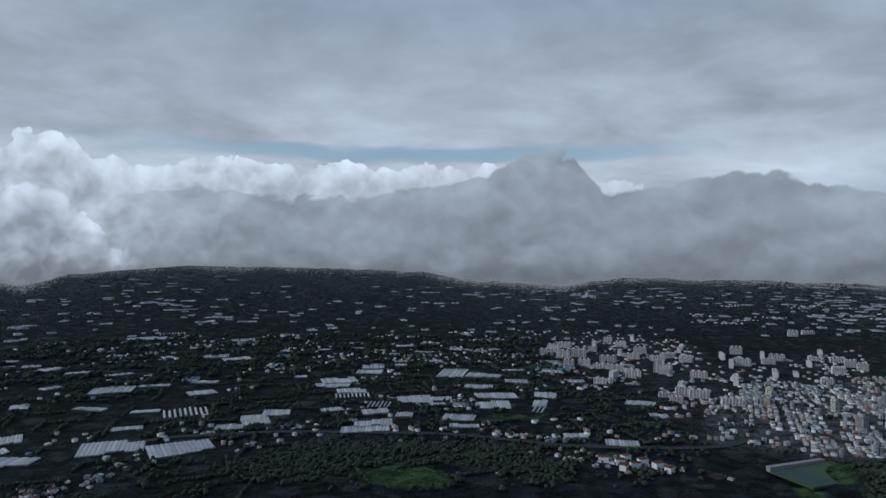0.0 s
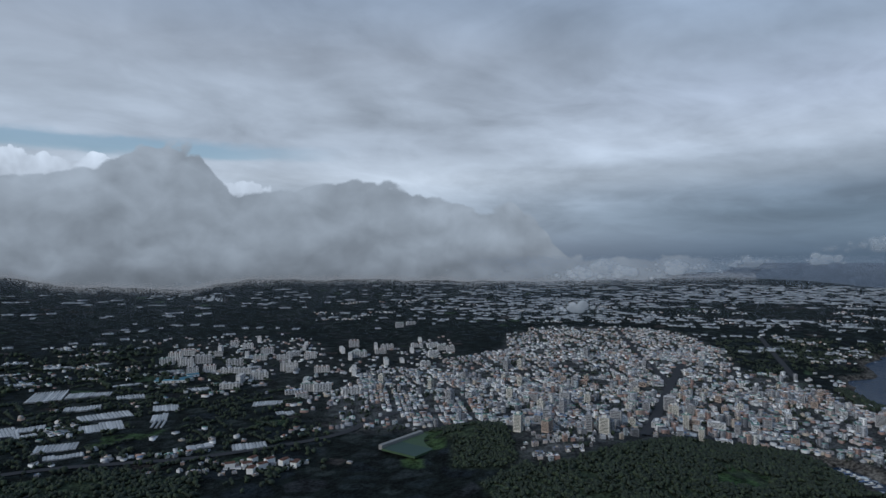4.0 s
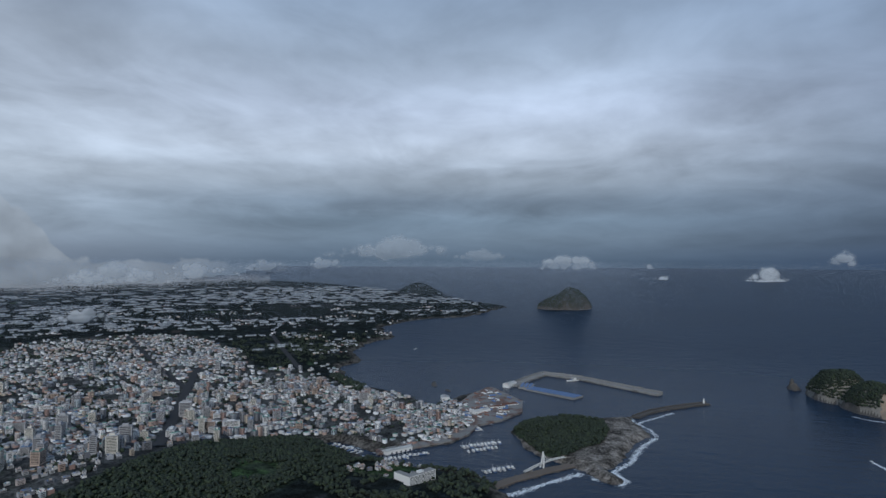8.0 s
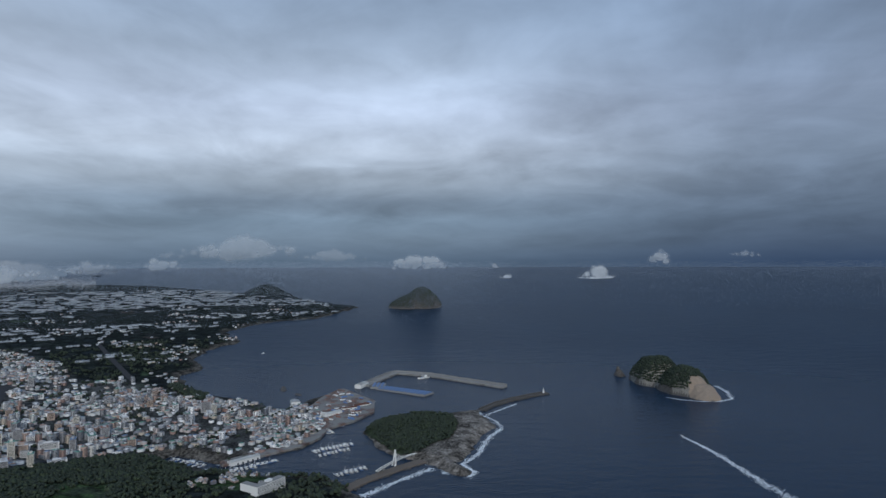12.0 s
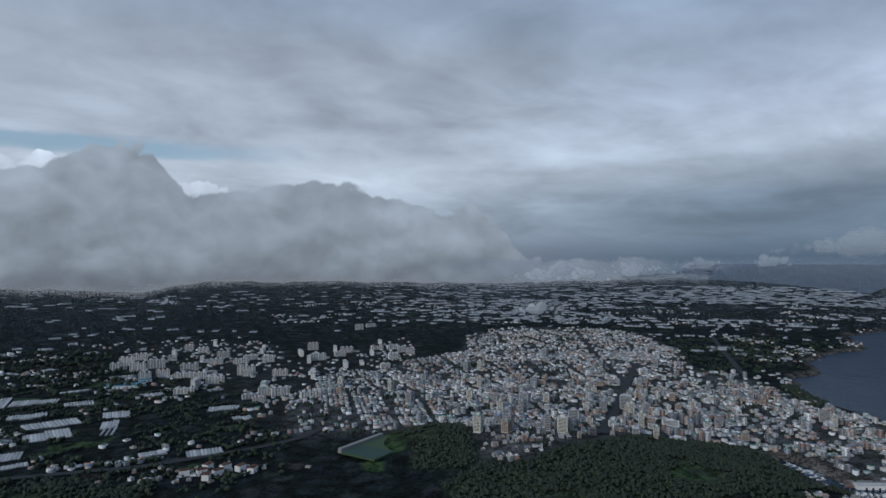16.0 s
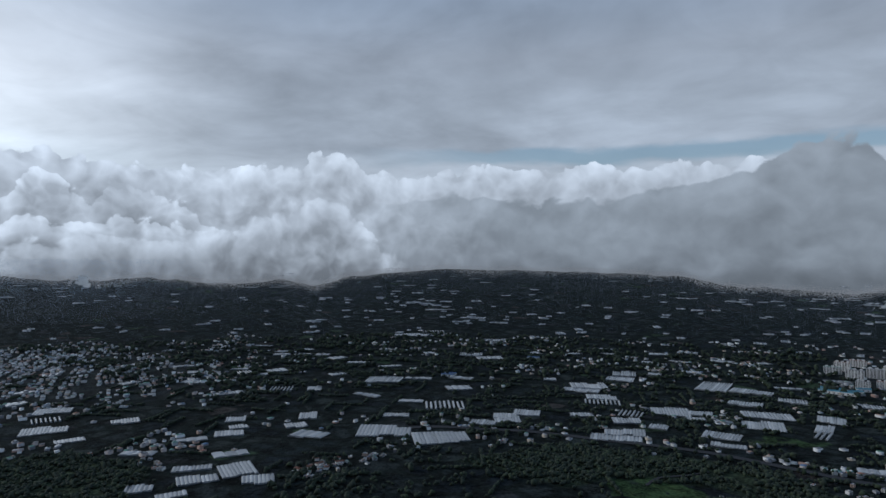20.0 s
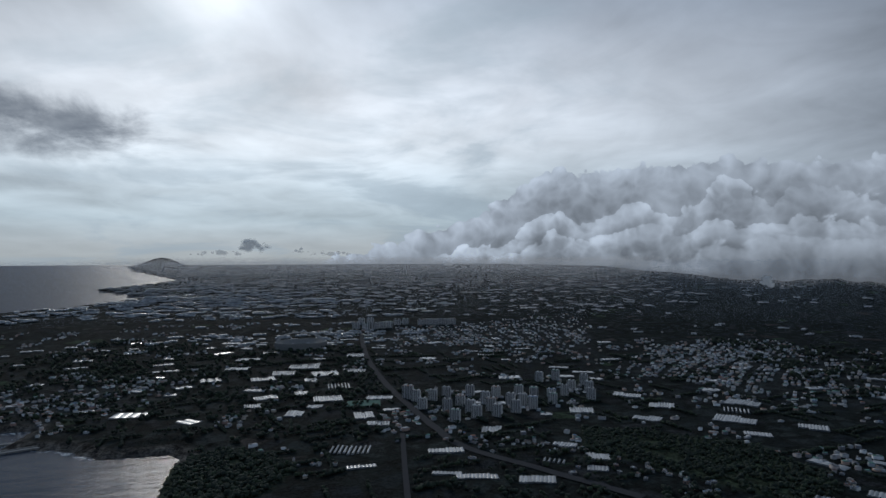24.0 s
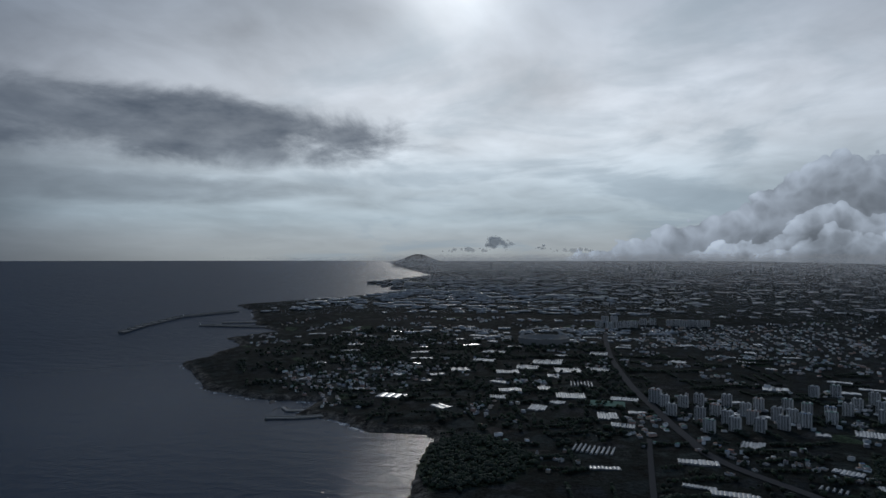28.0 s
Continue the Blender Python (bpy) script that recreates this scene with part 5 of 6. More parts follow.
# lighthouses
def lighthouse(X, Y, h, lift):
    top = empty("lighthouse")
    bm = bmesh.new()
    bmesh.ops.create_cone(bm, cap_ends=True, segments=14, radius1=3.2, radius2=1.9, depth=h, matrix=Matrix.Translation((0, 0, h / 2)))
    part("tower", bm, M["white"], top, smooth=False)
    bm = bmesh.new()
    bmesh.ops.create_cone(bm, cap_ends=True, segments=14, radius1=2.9, radius2=2.9, depth=.7, matrix=Matrix.Translation((0, 0, h + .35)))
    part("gallery", bm, M["white"], top)
    bm = bmesh.new()
    bmesh.ops.create_cone(bm, cap_ends=True, segments=10, radius1=1.4, radius2=1.3, depth=2.4, matrix=Matrix.Translation((0, 0, h + 1.9)))
    part("lantern", bm, M["glass"], top)
    bm = bmesh.new()
    bmesh.ops.create_cone(bm, cap_ends=True, segments=10, radius1=1.7, radius2=.1, depth=1.3, matrix=Matrix.Translation((0, 0, h + 3.75)))
    part("cap", bm, M["white"], top)
    top.matrix_basis = afloat(X, Y, 0, lift)
    tagged(top, "small white lighthouse at the head of a mole", "lighthouse")


lighthouse(1690, -243, 11, 4)
lighthouse(-2880, -1885, 11, 5)
lighthouse(-3275, -2255, 12, 6)

# ---- boats ----
def boat(L, name, label, hullmat="white"):
    """A hull with a sheer, a wheelhouse, a deck and a mast."""
    bm = bmesh.new()
    rows = []
    for k in range(9):
        u = k / 8
        w = L * .14 * (1 - max(0, u - .45) ** 2 * 3.2) * (0.86 + .14 * min(1, u * 5))
        z = L * .07 * (1 + 1.1 * max(0, u - .4) ** 2)
        x = (u - .5) * L
        rows.append([bm.verts.new(p) for p in ((x, -w, z), (x, -w * .8, -.4), (x, w * .8, -.4), (x, w, z))])
    for a, b in zip(rows, rows[1:]):
        for i in range(3):
            bm.faces.new((a[i], a[i + 1], b[i + 1], b[i]))
        bm.faces.new((a[3], a[0], b[0], b[3]))
    bm.faces.new(rows[0])
    bm.faces.new(rows[-1][::-1])
    hull = part(name, bm, M[hullmat])
    hull.data.materials.append(M["concrete"])  # bare deck
    for f in hull.data.polygons:
        f.material_index = int(abs(f.normal.z) > .7)
    part("wheelhouse", box(-L * .3, -L * .05, -L * .09, L * .09, L * .06, L * .2, bevel=L * .01), M["white"], hull)
    part("wheelhouse_window", box(-L * .06, -L * .044, -L * .08, L * .08, L * .13, L * .18), M["glass"], hull)
    part("hatch", box(L * .02, L * .2, -L * .07, L * .07, L * .06, L * .1), M["blue"], hull, "blue-sheeted hatch")
    bm = bmesh.new()
    bmesh.ops.create_cone(bm, segments=6, radius1=L * .008, radius2=L * .004, depth=L * .4, matrix=Matrix.Translation((L * .1, 0, L * .26)))
    part("mast", bm, M["white"], hull)
    return tagged(hull, label, "boat", "boats in the harbour")


fishing = boat(25, "fishing_boat", "white fishing boat with a blue hatch cover")
blue_boat = boat(30, "fishing_boat", "blue-hulled fishing boat at its mooring", "blue")
ferry = boat(52, "patrol_ship", "white patrol ship moored inside the mole")
ferry.matrix_basis = afloat(1925, 92, 128)
launch = boat(14, "speedboat", "small white speedboat trailing a wake")
launch.matrix_basis = afloat(1282, -464, 10)
lone = boat(24, "fishing_boat", "fishing boat out in the bay")
lone.matrix_basis = afloat(2455, 750, 160)
first = set()
r = np.random.default_rng(61)
moor = []
for x, y, n_, dx, dy, turn in ((1172, 262, 9, 4, -4.6, 35), (1148, 245, 8, 4.2, -4.6, 35), (1190, 236, 7, 3.6, -4.5, 35), (1042, 196, 5, 4, -5.4, 40), (1058, 182, 5, 4, -5.2, 40), (1300, 255, 6, 5, 4, 120), (1112, 318, 6, -4, 5, 130), (1085, 345, 8, -3, 5, 40), (1062, 372, 6, -3, 4.5, 35), (1086, 440, 7, 4, 8, 150)):
    for k in range(n_):
        moor.append((x + dx * k * 1.35 + r.normal(0, .6), y + dy * k * 1.35 + r.normal(0, .6), turn + r.normal(0, 5)))
for k, (x, y, turn) in enumerate(moor):
    ob = blue_boat if k % 3 == 2 else fishing
    m = afloat(x, y, turn)
    if ob in first:
        copy_thing(ob, m)
    else:
        ob.matrix_basis = m
        first.add(ob)


# ---- foam: wake and surf on the moles ----
def surf(name, line, w0, w1, label, seed):
    """Broken white water along a line of the chart, as ragged flakes just above the sea."""
    rr = np.random.default_rng(seed)
    P = np.array(line, float)
    seg = np.hypot(*np.diff(P, axis=0).T)
    cum = np.concatenate([[0], np.cumsum(seg)])
    n_ = int(cum[-1] * 4.5 * (w0 + w1) / 20)
    t = rr.random(n_) * cum[-1]
    X, Y = np.interp(t, cum, P[:, 0]), np.interp(t, cum, P[:, 1])
    w = np.interp(t, [0, cum[-1]], [w0, w1])
    d = np.gradient(P, axis=0).mean(0)
    d /= np.hypot(*d)
    off = rr.normal(0, .33, n_) * w * (.4 + 1.2 * fbm(X, Y, 22, seed, 2))
    X, Y = X - d[1] * off, Y + d[0] * off
    x, y, z, s = lay(X, Y, .22 + rr.random(n_) * .12)
    a = np.linspace(0, 2 * np.pi, 7, endpoint=False)
    rad = rr.uniform(.25, 1.0, n_)[:, None] * rr.uniform(.6, 1.3, (n_, 7)) * s[:, None]
    turn = np.arctan2(d[1], d[0])
    ex, ey = rad * np.cos(a) * 2.2, rad * np.sin(a)
    V = np.stack([x[:, None] + ex * np.cos(turn) - ey * np.sin(turn), y[:, None] + ex * np.sin(turn) + ey * np.cos(turn), np.repeat(z[:, None], 7, 1)], -1)
    q = Heap()
    q.add(V, [tuple(range(7))])
    q.link(name, [M["foam"]], label, "foam")


surf("wake", [(1275, -465), (1225, -475), (1155, -485), (1075, -490), (1005, -495), (925, -505)], 4, 16, "white wake of a speedboat", 1)
surf("surf", [(938, 150), (961, 126), (999, 100), (1040, 68), (1078, 36)], 13, 9, "white surf along the brown sand spit", 2)
surf("surf", [(1035, -26), (1062, -36), (1101, -14), (1113, -24), (1158, -46), (1230, -62), (1277, -76), (1337, -102)], 8, 12, "white surf on the lava shore", 3)
surf("surf", [(1345, -104), (1400, -96), (1448, -70), (1486, -98), (1572, -158)], 7, 5, "white surf on the lava shore", 4)
surf("surf", [(1650, -562), (1622, -585), (1602, -626), (1600, -674), (1632, -722), (1725, -748), (1800, -752)], 7, 12, "white surf round the island point", 5)

# ---- stadium ----
stadium = empty("stadium")
bm = bmesh.new()
rings = []
for rad, z in ((62, -3), (64, 4), (96, 22), (99, 22), (99, -3)):
    rings.append([bm.verts.new((rad * 1.06 * math.cos(a), rad * .92 * math.sin(a), z)) for a in np.linspace(0, 2 * math.pi, 40, endpoint=False)])
for p, q in zip(rings, rings[1:]):
    for i in range(40):
        bm.faces.new((p[i], p[(i + 1) % 40], q[(i + 1) % 40], q[i]))
part("stand", bm, M["concrete"], stadium)
bm = bmesh.new()
bmesh.ops.create_circle(bm, cap_ends=True, segments=40, radius=63, matrix=Matrix.Translation((0, 0, -1)))
part("pitch", bm, M["turf"], stadium)
bm = bmesh.new()
prev = None
for k in range(25):
    a = math.pi * k / 24
    c = Vector((100 * math.cos(a), 88 * math.sin(a) * .9, 18 + 34 * math.sin(a)))
    row = [bm.verts.new(c + Vector((0, 0, 0))), bm.verts.new(c + Vector((-4 * math.cos(a), -4 * math.sin(a), 0))), bm.verts.new(c + Vector((-13 * math.cos(a), -14 * math.sin(a), -2))), bm.verts.new(c + Vector((0, 0, -4)))]
    if prev:
        for i, j in ((0, 1), (1, 2), (3, 0)):
            bm.faces.new((prev[i], prev[j], row[j], row[i]))
    prev = row
part("canopy", bm, M["concrete"], stadium, "white crescent canopy")
stadium.matrix_basis = placed(-2480, -120, 100, built=.95)
tagged(stadium, "round concrete stadium with a white crescent canopy", "stadium")

# sports field with its lines and stand
field = part("sports_field", box(-58, 58, -36, 36, -3, .5), M["turf"])
part("stand", box(-56, 56, 37, 45, -3, 5), M["concrete"], field, "pale concrete stand")
part("court", box(-57.5, -8, -35.5, 35.5, .5, .52), M["cyan"], field, "dark green-blue court surface").data.materials[0] = material("court_green", worn((.028, .06, .048), .4), .9)
field.matrix_basis = placed(560, 925, 20, 1.5, built=1)
tagged(field, "green sports field with a pale stand by the woods", "sports field")
green_net = part("field_net", box(-38, 38, -26, 26, 2.8, 3.4), material("green_net", worn((.03, .12, .09), .4), .9))
for k in range(4):
    part("post", box(-38 + 25 * k, -37 + 25 * k, -26, -25, -3, 2.8), M["white"], green_net)
green_net.matrix_basis = placed(-1440, 70, 87, built=1)
tagged(green_net, "field under a dark green shade net", "shade net")

# ---- islands ----
def island(name, X, Y, bumps, R, label, seed, leafy, bare=None, lum=1.0):
    """A rocky island: steep flanks of rock, a wooded top. bumps: place, radii, turn, height."""
    n_ = 120
    u = np.linspace(-R, R, n_)
    GX, GY = np.meshgrid(u, u)
    h = np.full(GX.shape, -9.0)
    for bx, by, ra, rb, turn, hh, p in bumps:
        c, t = math.cos(radians(turn)), math.sin(radians(turn))
        a, b = ((GX - bx) * c + (GY - by) * t) / ra, (-(GX - bx) * t + (GY - by) * c) / rb
        wob = (fbm(GX + seed * 500, GY, R * .3, seed, 4) - .5) * .55
        q = np.sqrt(a * a + b * b) * (1 + wob)
        h = np.maximum(h, (hh + 9) * np.clip(1 - q ** p, 0, 1) ** .85 - 9)
    h += np.where(h > -8, (fbm(GX, GY, R * .12, seed + 4, 4) - .5) * R * .075, 0)
    x, y, z, s = lay(X, Y, 0)
    s = float(s)
    keep = h > -8.9
    idx = np.arange(n_ * n_).reshape(n_, n_)
    q = np.stack([idx[:-1, :-1], idx[:-1, 1:], idx[1:, 1:], idx[1:, :-1]], -1).reshape(-1, 4)
    q = q[keep.ravel()[q].any(1)]
    used, inv = np.unique(q, return_inverse=True)
    me = bpy.data.meshes.new(name)
    V = np.stack([GX * s, GY * s, h * s], -1).reshape(-1, 3)[used]
    me.from_pydata(V.tolist(), [], inv.reshape(-1, 4).tolist())
    me.materials.append(M["rock"])
    me.materials.append(M["tan_rock"])
    me.materials.append(M["cliff"])
    top = new(name, me)
    top.location = (float(x), float(y), float(z))
    if bare:
        cen = V[np.array(inv.reshape(-1, 4))].mean(1)
        for p, c in zip(me.polygons, cen):
            tan_ = math.hypot(c[0] - bare[0] * s, c[1] - bare[1] * s) < bare[2] * s
            p.material_index = 1 if tan_ else 2 if c[2] > 4 * s and lattice(c[0] / 26, c[1] / 26, seed) > .3 else 0
    gy, gx = np.gradient(h, u, u)
    slope = np.hypot(gx, gy)
    wood = (h > leafy) & (slope < 3.2)
    if bare:
        wood &= np.hypot(GX - bare[0], GY - bare[1]) > bare[2]
    crowns(GX[wood], GY[wood], h[wood], 3.6 * max(1, R / 260), s, top, seed, 3 if R < 300 else 2)
    return tagged(top, label, "island")


ICO_V, ICO_F = None, None
bm = bmesh.new()
bmesh.ops.create_icosphere(bm, subdivisions=1, radius=1.0)
bm.verts.ensure_lookup_table()
ICO_V = np.array([v.co[:] for v in bm.verts])
ICO_F = np.array([[v.index for v in f.verts] for f in bm.faces])
bm.free()


def clumps(q, x, y, z, rad, rr, slot=0):
    """Uneven leaf clumps at places of the model."""
    n_ = len(x)
    V = ICO_V[None] * rr.uniform(.55, 1.3, (n_, len(ICO_V), 1)) * np.stack([rad, rad, rad * rr.uniform(.7, 1.15, n_)], -1)[:, None]
    a = rr.uniform(0, 6.28, n_)
    X = V[..., 0] * np.cos(a)[:, None] - V[..., 1] * np.sin(a)[:, None]
    Y = V[..., 0] * np.sin(a)[:, None] + V[..., 1] * np.cos(a)[:, None]
    q.add(np.stack([X + x[:, None], Y + y[:, None], V[..., 2] + z[:, None]], -1), ICO_F, slot)


def crowns(X, Y, h, size, s, parent, seed, per):
    if not len(X):
        return None
    rr = np.random.default_rng(seed)
    q = Heap()
    for k in range(per):
        jx, jy = rr.normal(0, size * .6, len(X)), rr.normal(0, size * .6, len(X))
        clumps(q, (X + jx) * s, (Y + jy) * s, (h + size * .35 + rr.random(len(X)) * size * .5) * s, rr.uniform(.5, 1.0, len(X)) * size * s, rr)
    ob = q.link("woodland", [M["leaf"]], "dense dark green evergreen wood", "wood")
    del ob["category"]
    ob.parent = parent
    return ob


island("rocky_island", 1750, -635, [(112, 33, 88, 74, 15, 72, 2.4), (0, -8, 92, 68, 10, 60, 2.3), (-78, -32, 58, 50, 10, 32, 1.9)], 270, "wooded rocky island with tan cliffs and surf", 3, 15, (-90, -34, 44))
island("rocky_island", 5160, 300, [(20, -40, 165, 160, 70, 165, 1.7), (-10, 80, 150, 130, 80, 95, 1.8)], 300, "steep dark wooded island far out at sea", 5, 7)
island("rock_pillar", 1972, -522, [(0, 0, 24, 16, 30, 18, 2), (5, 3, 14, 11, 0, 28, 2.2)], 50, "small bare rock stack in the sea", 6, 200)
island("reef", 1760, 480, [(0, 0, 46, 14, 20, 3.5, 2), (60, 30, 24, 9, 10, 2.5, 2), (-70, -60, 20, 8, 60, 2, 2)], 130, "low black lava reef off the harbour", 7, 200)
island("reef", -1395, -720, [(0, 0, 40, 16, 20, 3.5, 2), (60, 40, 24, 9, 10, 2.5, 2)], 130, "low black lava reef off the point", 8, 200)

# ---- woods and hedges ----
def grove(name, poly, spacing, size, label, seed, thin=1.0):
    rr = np.random.default_rng(seed)
    xs, ys = [p[0] for p in poly], [p[1] for p in poly]
    n_ = int((max(xs) - min(xs)) * (max(ys) - min(ys)) / spacing ** 2)
    X, Y = rr.uniform(min(xs), max(xs), n_), rr.uniform(min(ys), max(ys), n_)
    ok = inside(X, Y, poly) & (rr.random(n_) < thin) & ~near_road(X, Y, 3) & ~on_plot(X, Y, TAKEN, 2)
    ok &= ~np.any([inside(X, Y, f) for f in FIELDS], axis=0)
    ok &= fbm(X, Y, 70, seed, 3) > (0.30 if thin == 1 else 0.42)
    X, Y = X[ok], Y[ok]
    h, sd = land_height(X, Y)
    X, Y, h = X[sd > 6], Y[sd > 6], h[sd > 6]
    q = Heap()
    big = rr.uniform(.6, 1.25, len(X)) * size
    for k in range(2):
        jx, jy = rr.normal(0, .38, len(X)) * big, rr.normal(0, .38, len(X)) * big
        x, y, z, s = lay(X + jx, Y + jy, h + big * (0.55 + .35 * k * rr.random(len(X))))
        clumps(q, x, y, z, big * rr.uniform(.44, .7, len(X)) * s, rr)
    q.link(name, [M["leaf"]], label, "wood")


grove("woodland", HILL_WOOD, 4.9, 4.4, "dense dark evergreen wood over a hill", 1)
grove("woodland", PARK_WOOD, 4.2, 4.0, "dense dark evergreen wood behind the sports field", 2)
grove("woodland", SCRUB_N, 7.5, 5.0, "low dark scrub and young trees", 3)
grove("woodland", BAY_WOOD, 7.0, 6.0, "dark wood above the bay", 4)
grove("woodland", SCRUB_W, 7.5, 5.0, "dark orchards and scrub", 5)
grove("woodland", TREE_ISLAND_WOOD, 4.0, 3.8, "dense green wood on the tidal island", 6)
grove("woodland", [(1560, 620), (1640, 640), (1720, 720), (1800, 800), (1740, 800), (1640, 720), (1540, 650)], 7, 7, "dark trees along the sea cliff", 7)
grove("woodland", [(1780, 1000), (2100, 880), (2600, 1020), (2850, 1000), (2700, 1350), (2300, 1500), (1950, 1250)], 12, 5.5, "dark woods along the coast", 8, 0.5)
grove("woodland", [(1040, 150), (1050, 230), (1040, 330), (1060, 400), (1000, 420), (860, 440), (800, 330), (820, 200), (940, 160)], 7, 5.0, "mixed trees on the headland above the harbour", 13, 0.9)
grove("city_trees", CITY, 17, 5.2, "dark street and garden trees between the houses", 9, 0.5)
grove("orchards", [(-1200, 250), (-620, 820), (-560, 1020), (-480, 1700), (450, 1700), (480, 1130), (380, 900), (-200, 870), (-900, 100)], 15, 6.5, "dark windbreak trees and tangerine orchards", 10, 0.75)
grove("orchards", [(-2400, 1500), (-1100, 2600), (400, 2600), (350, 1700), (-480, 1700), (-1000, 1100)], 26, 10, "dark windbreak trees of the further farms", 11, 0.7)
grove("orchards", [(-1100, 0), (-1250, 250), (-2400, 100), (-2800, -900), (-1950, -1150), (-1500, -850), (-1250, -250)], 19, 8, "dark windbreak trees among the western farms", 12, 0.7)


def hedge_rows(seed, a0, a1, d0, d1, count):
    """Windbreak rows between the fields."""
    rr = np.random.default_rng(seed)
    q = Heap()
    a, d = np.radians(rr.uniform(a0, a1, count)), np.sqrt(rr.uniform(d0 ** 2, d1 ** 2, count))
    cx, cy = -d * np.sin(a), d * np.cos(a)
    turn = rr.choice([.25, 1.82], count) + rr.normal(0, .12, count)
    for k in range(16):
        o = (k - 7.5) * 5.2
        X, Y = cx + o * np.cos(turn) + rr.normal(0, 1, count), cy + o * np.sin(turn) + rr.normal(0, 1, count)
        h, sd = land_height(X, Y)
        ok = (sd > 15) & (urban(X, Y) < .3) & ~near_road(X, Y, 2) & ~on_plot(X, Y, TAKEN)
        big = rr.uniform(2.6, 4.4, count)
        x, y, z, s = lay(X, Y, h + big * .9)
        clumps(q, x[ok], y[ok], z[ok], (big * s)[ok], rr)
    q.link("windbreaks", [M["leaf"]], "rows of dark windbreak trees between fields", "trees")


hedge_rows(1, -20, 112, 900, 2300, 700)

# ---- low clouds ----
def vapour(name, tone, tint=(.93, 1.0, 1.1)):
    """White vapour far off in the sky: it glows in place of scattered daylight, and takes what falls on it."""
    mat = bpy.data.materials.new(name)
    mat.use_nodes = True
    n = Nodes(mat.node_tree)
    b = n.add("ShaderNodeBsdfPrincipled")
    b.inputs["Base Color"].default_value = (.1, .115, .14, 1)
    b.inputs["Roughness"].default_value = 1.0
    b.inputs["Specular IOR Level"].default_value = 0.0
    # the vapour's brightness is put in as emission
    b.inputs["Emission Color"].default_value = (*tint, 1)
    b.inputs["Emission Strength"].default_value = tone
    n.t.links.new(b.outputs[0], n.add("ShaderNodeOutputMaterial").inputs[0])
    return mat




def specks(q, x, y, z, rad, rr):
    """Fine flakes that stand in for vapour, turned every way."""
    V = rr.normal(0, 1, (len(x), 3, 3))
    V *= (rad[:, None] / np.maximum(np.linalg.norm(V, axis=2), .2))[..., None]
    q.add(V + np.stack([x, y, z], -1)[:, None], [(0, 1, 2)])


def cloud_matter(name, tint, glow, through=0.4):
    """Water vapour: scatters light back, lets it through and has an added glow; thin at the rim."""
    mat = bpy.data.materials.new(name)
    mat.use_nodes = True
    n = Nodes(mat.node_tree)
    p = n.add("ShaderNodeNewGeometry").outputs["Position"]
    k = n.add("ShaderNodeBump")
    k.inputs["Strength"].default_value, k.inputs["Distance"].default_value = 0.3, 8.0
    n.put(k.inputs["Height"], n.noise(p, 0.02, 6.0, 0.6, 0.4))
    back, front = n.add("ShaderNodeBsdfDiffuse"), n.add("ShaderNodeBsdfTranslucent")
    for sh in (back, front):
        sh.inputs["Color"].default_value = (*tint, 1)
        n.put(sh.inputs["Normal"], k.outputs[0])
    body = n.add("ShaderNodeMixShader")
    body.inputs[0].default_value = through
    n.t.links.new(back.outputs[0], body.inputs[1])
    n.t.links.new(front.outputs[0], body.inputs[2])
    # even emission added in place of daylight that wanders through the cloud
    added_glow, lit = n.add("ShaderNodeEmission"), n.add("ShaderNodeAddShader")
    added_glow.inputs["Color"].default_value = (*glow, 1)
    n.t.links.new(body.outputs[0], lit.inputs[0])
    n.t.links.new(added_glow.outputs[0], lit.inputs[1])
    # torn rim
    wisp = n.m("MULTIPLY", n.m("SUBTRACT", n.noise(p, 0.012, 7.0, 0.62, 0.6), 0.5), 1.3)
    dense = n.attr("dense")
    fac = n.step(n.m("ADD", dense, n.m("MULTIPLY", wisp, n.m("MULTIPLY", n.m("SUBTRACT", 1.0, dense), 1.0))), 0.05, 0.8)
    fac = n.m("MULTIPLY", fac, n.attr("most"))
    out = n.add("ShaderNodeMixShader")
    n.put(out.inputs[0], fac)
    n.t.links.new(n.add("ShaderNodeBsdfTransparent").outputs[0], out.inputs[1])
    n.t.links.new(lit.outputs[0], out.inputs[2])
    n.t.links.new(out.outputs[0], n.add("ShaderNodeOutputMaterial").inputs[0])
    return mat


M["scud"] = cloud_matter("scud_glow", (.52, .55, .58), (.06, .072, .085), .35)
M["vapour_glow"] = vapour("cloud_foot_glow", .16)


def smooth01(v):
    v = np.clip(v, 0, 1)
    return v * v * (3 - 2 * v)


def blurred(F, k):
    """F averaged over 2k+1 cells both ways, twice."""
    for _ in (0, 1):
        for ax in (0, 1):
            pad = [(k + 1, k) if i == ax else (0, 0) for i in (0, 1)]
            c = np.cumsum(np.pad(F, pad, mode="edge"), axis=ax)
            n_ = F.shape[ax]
            F = (np.take(c, np.arange(2 * k + 1, 2 * k + 1 + n_), ax) - np.take(c, np.arange(0, n_), ax)) / (2 * k + 1)
    return F


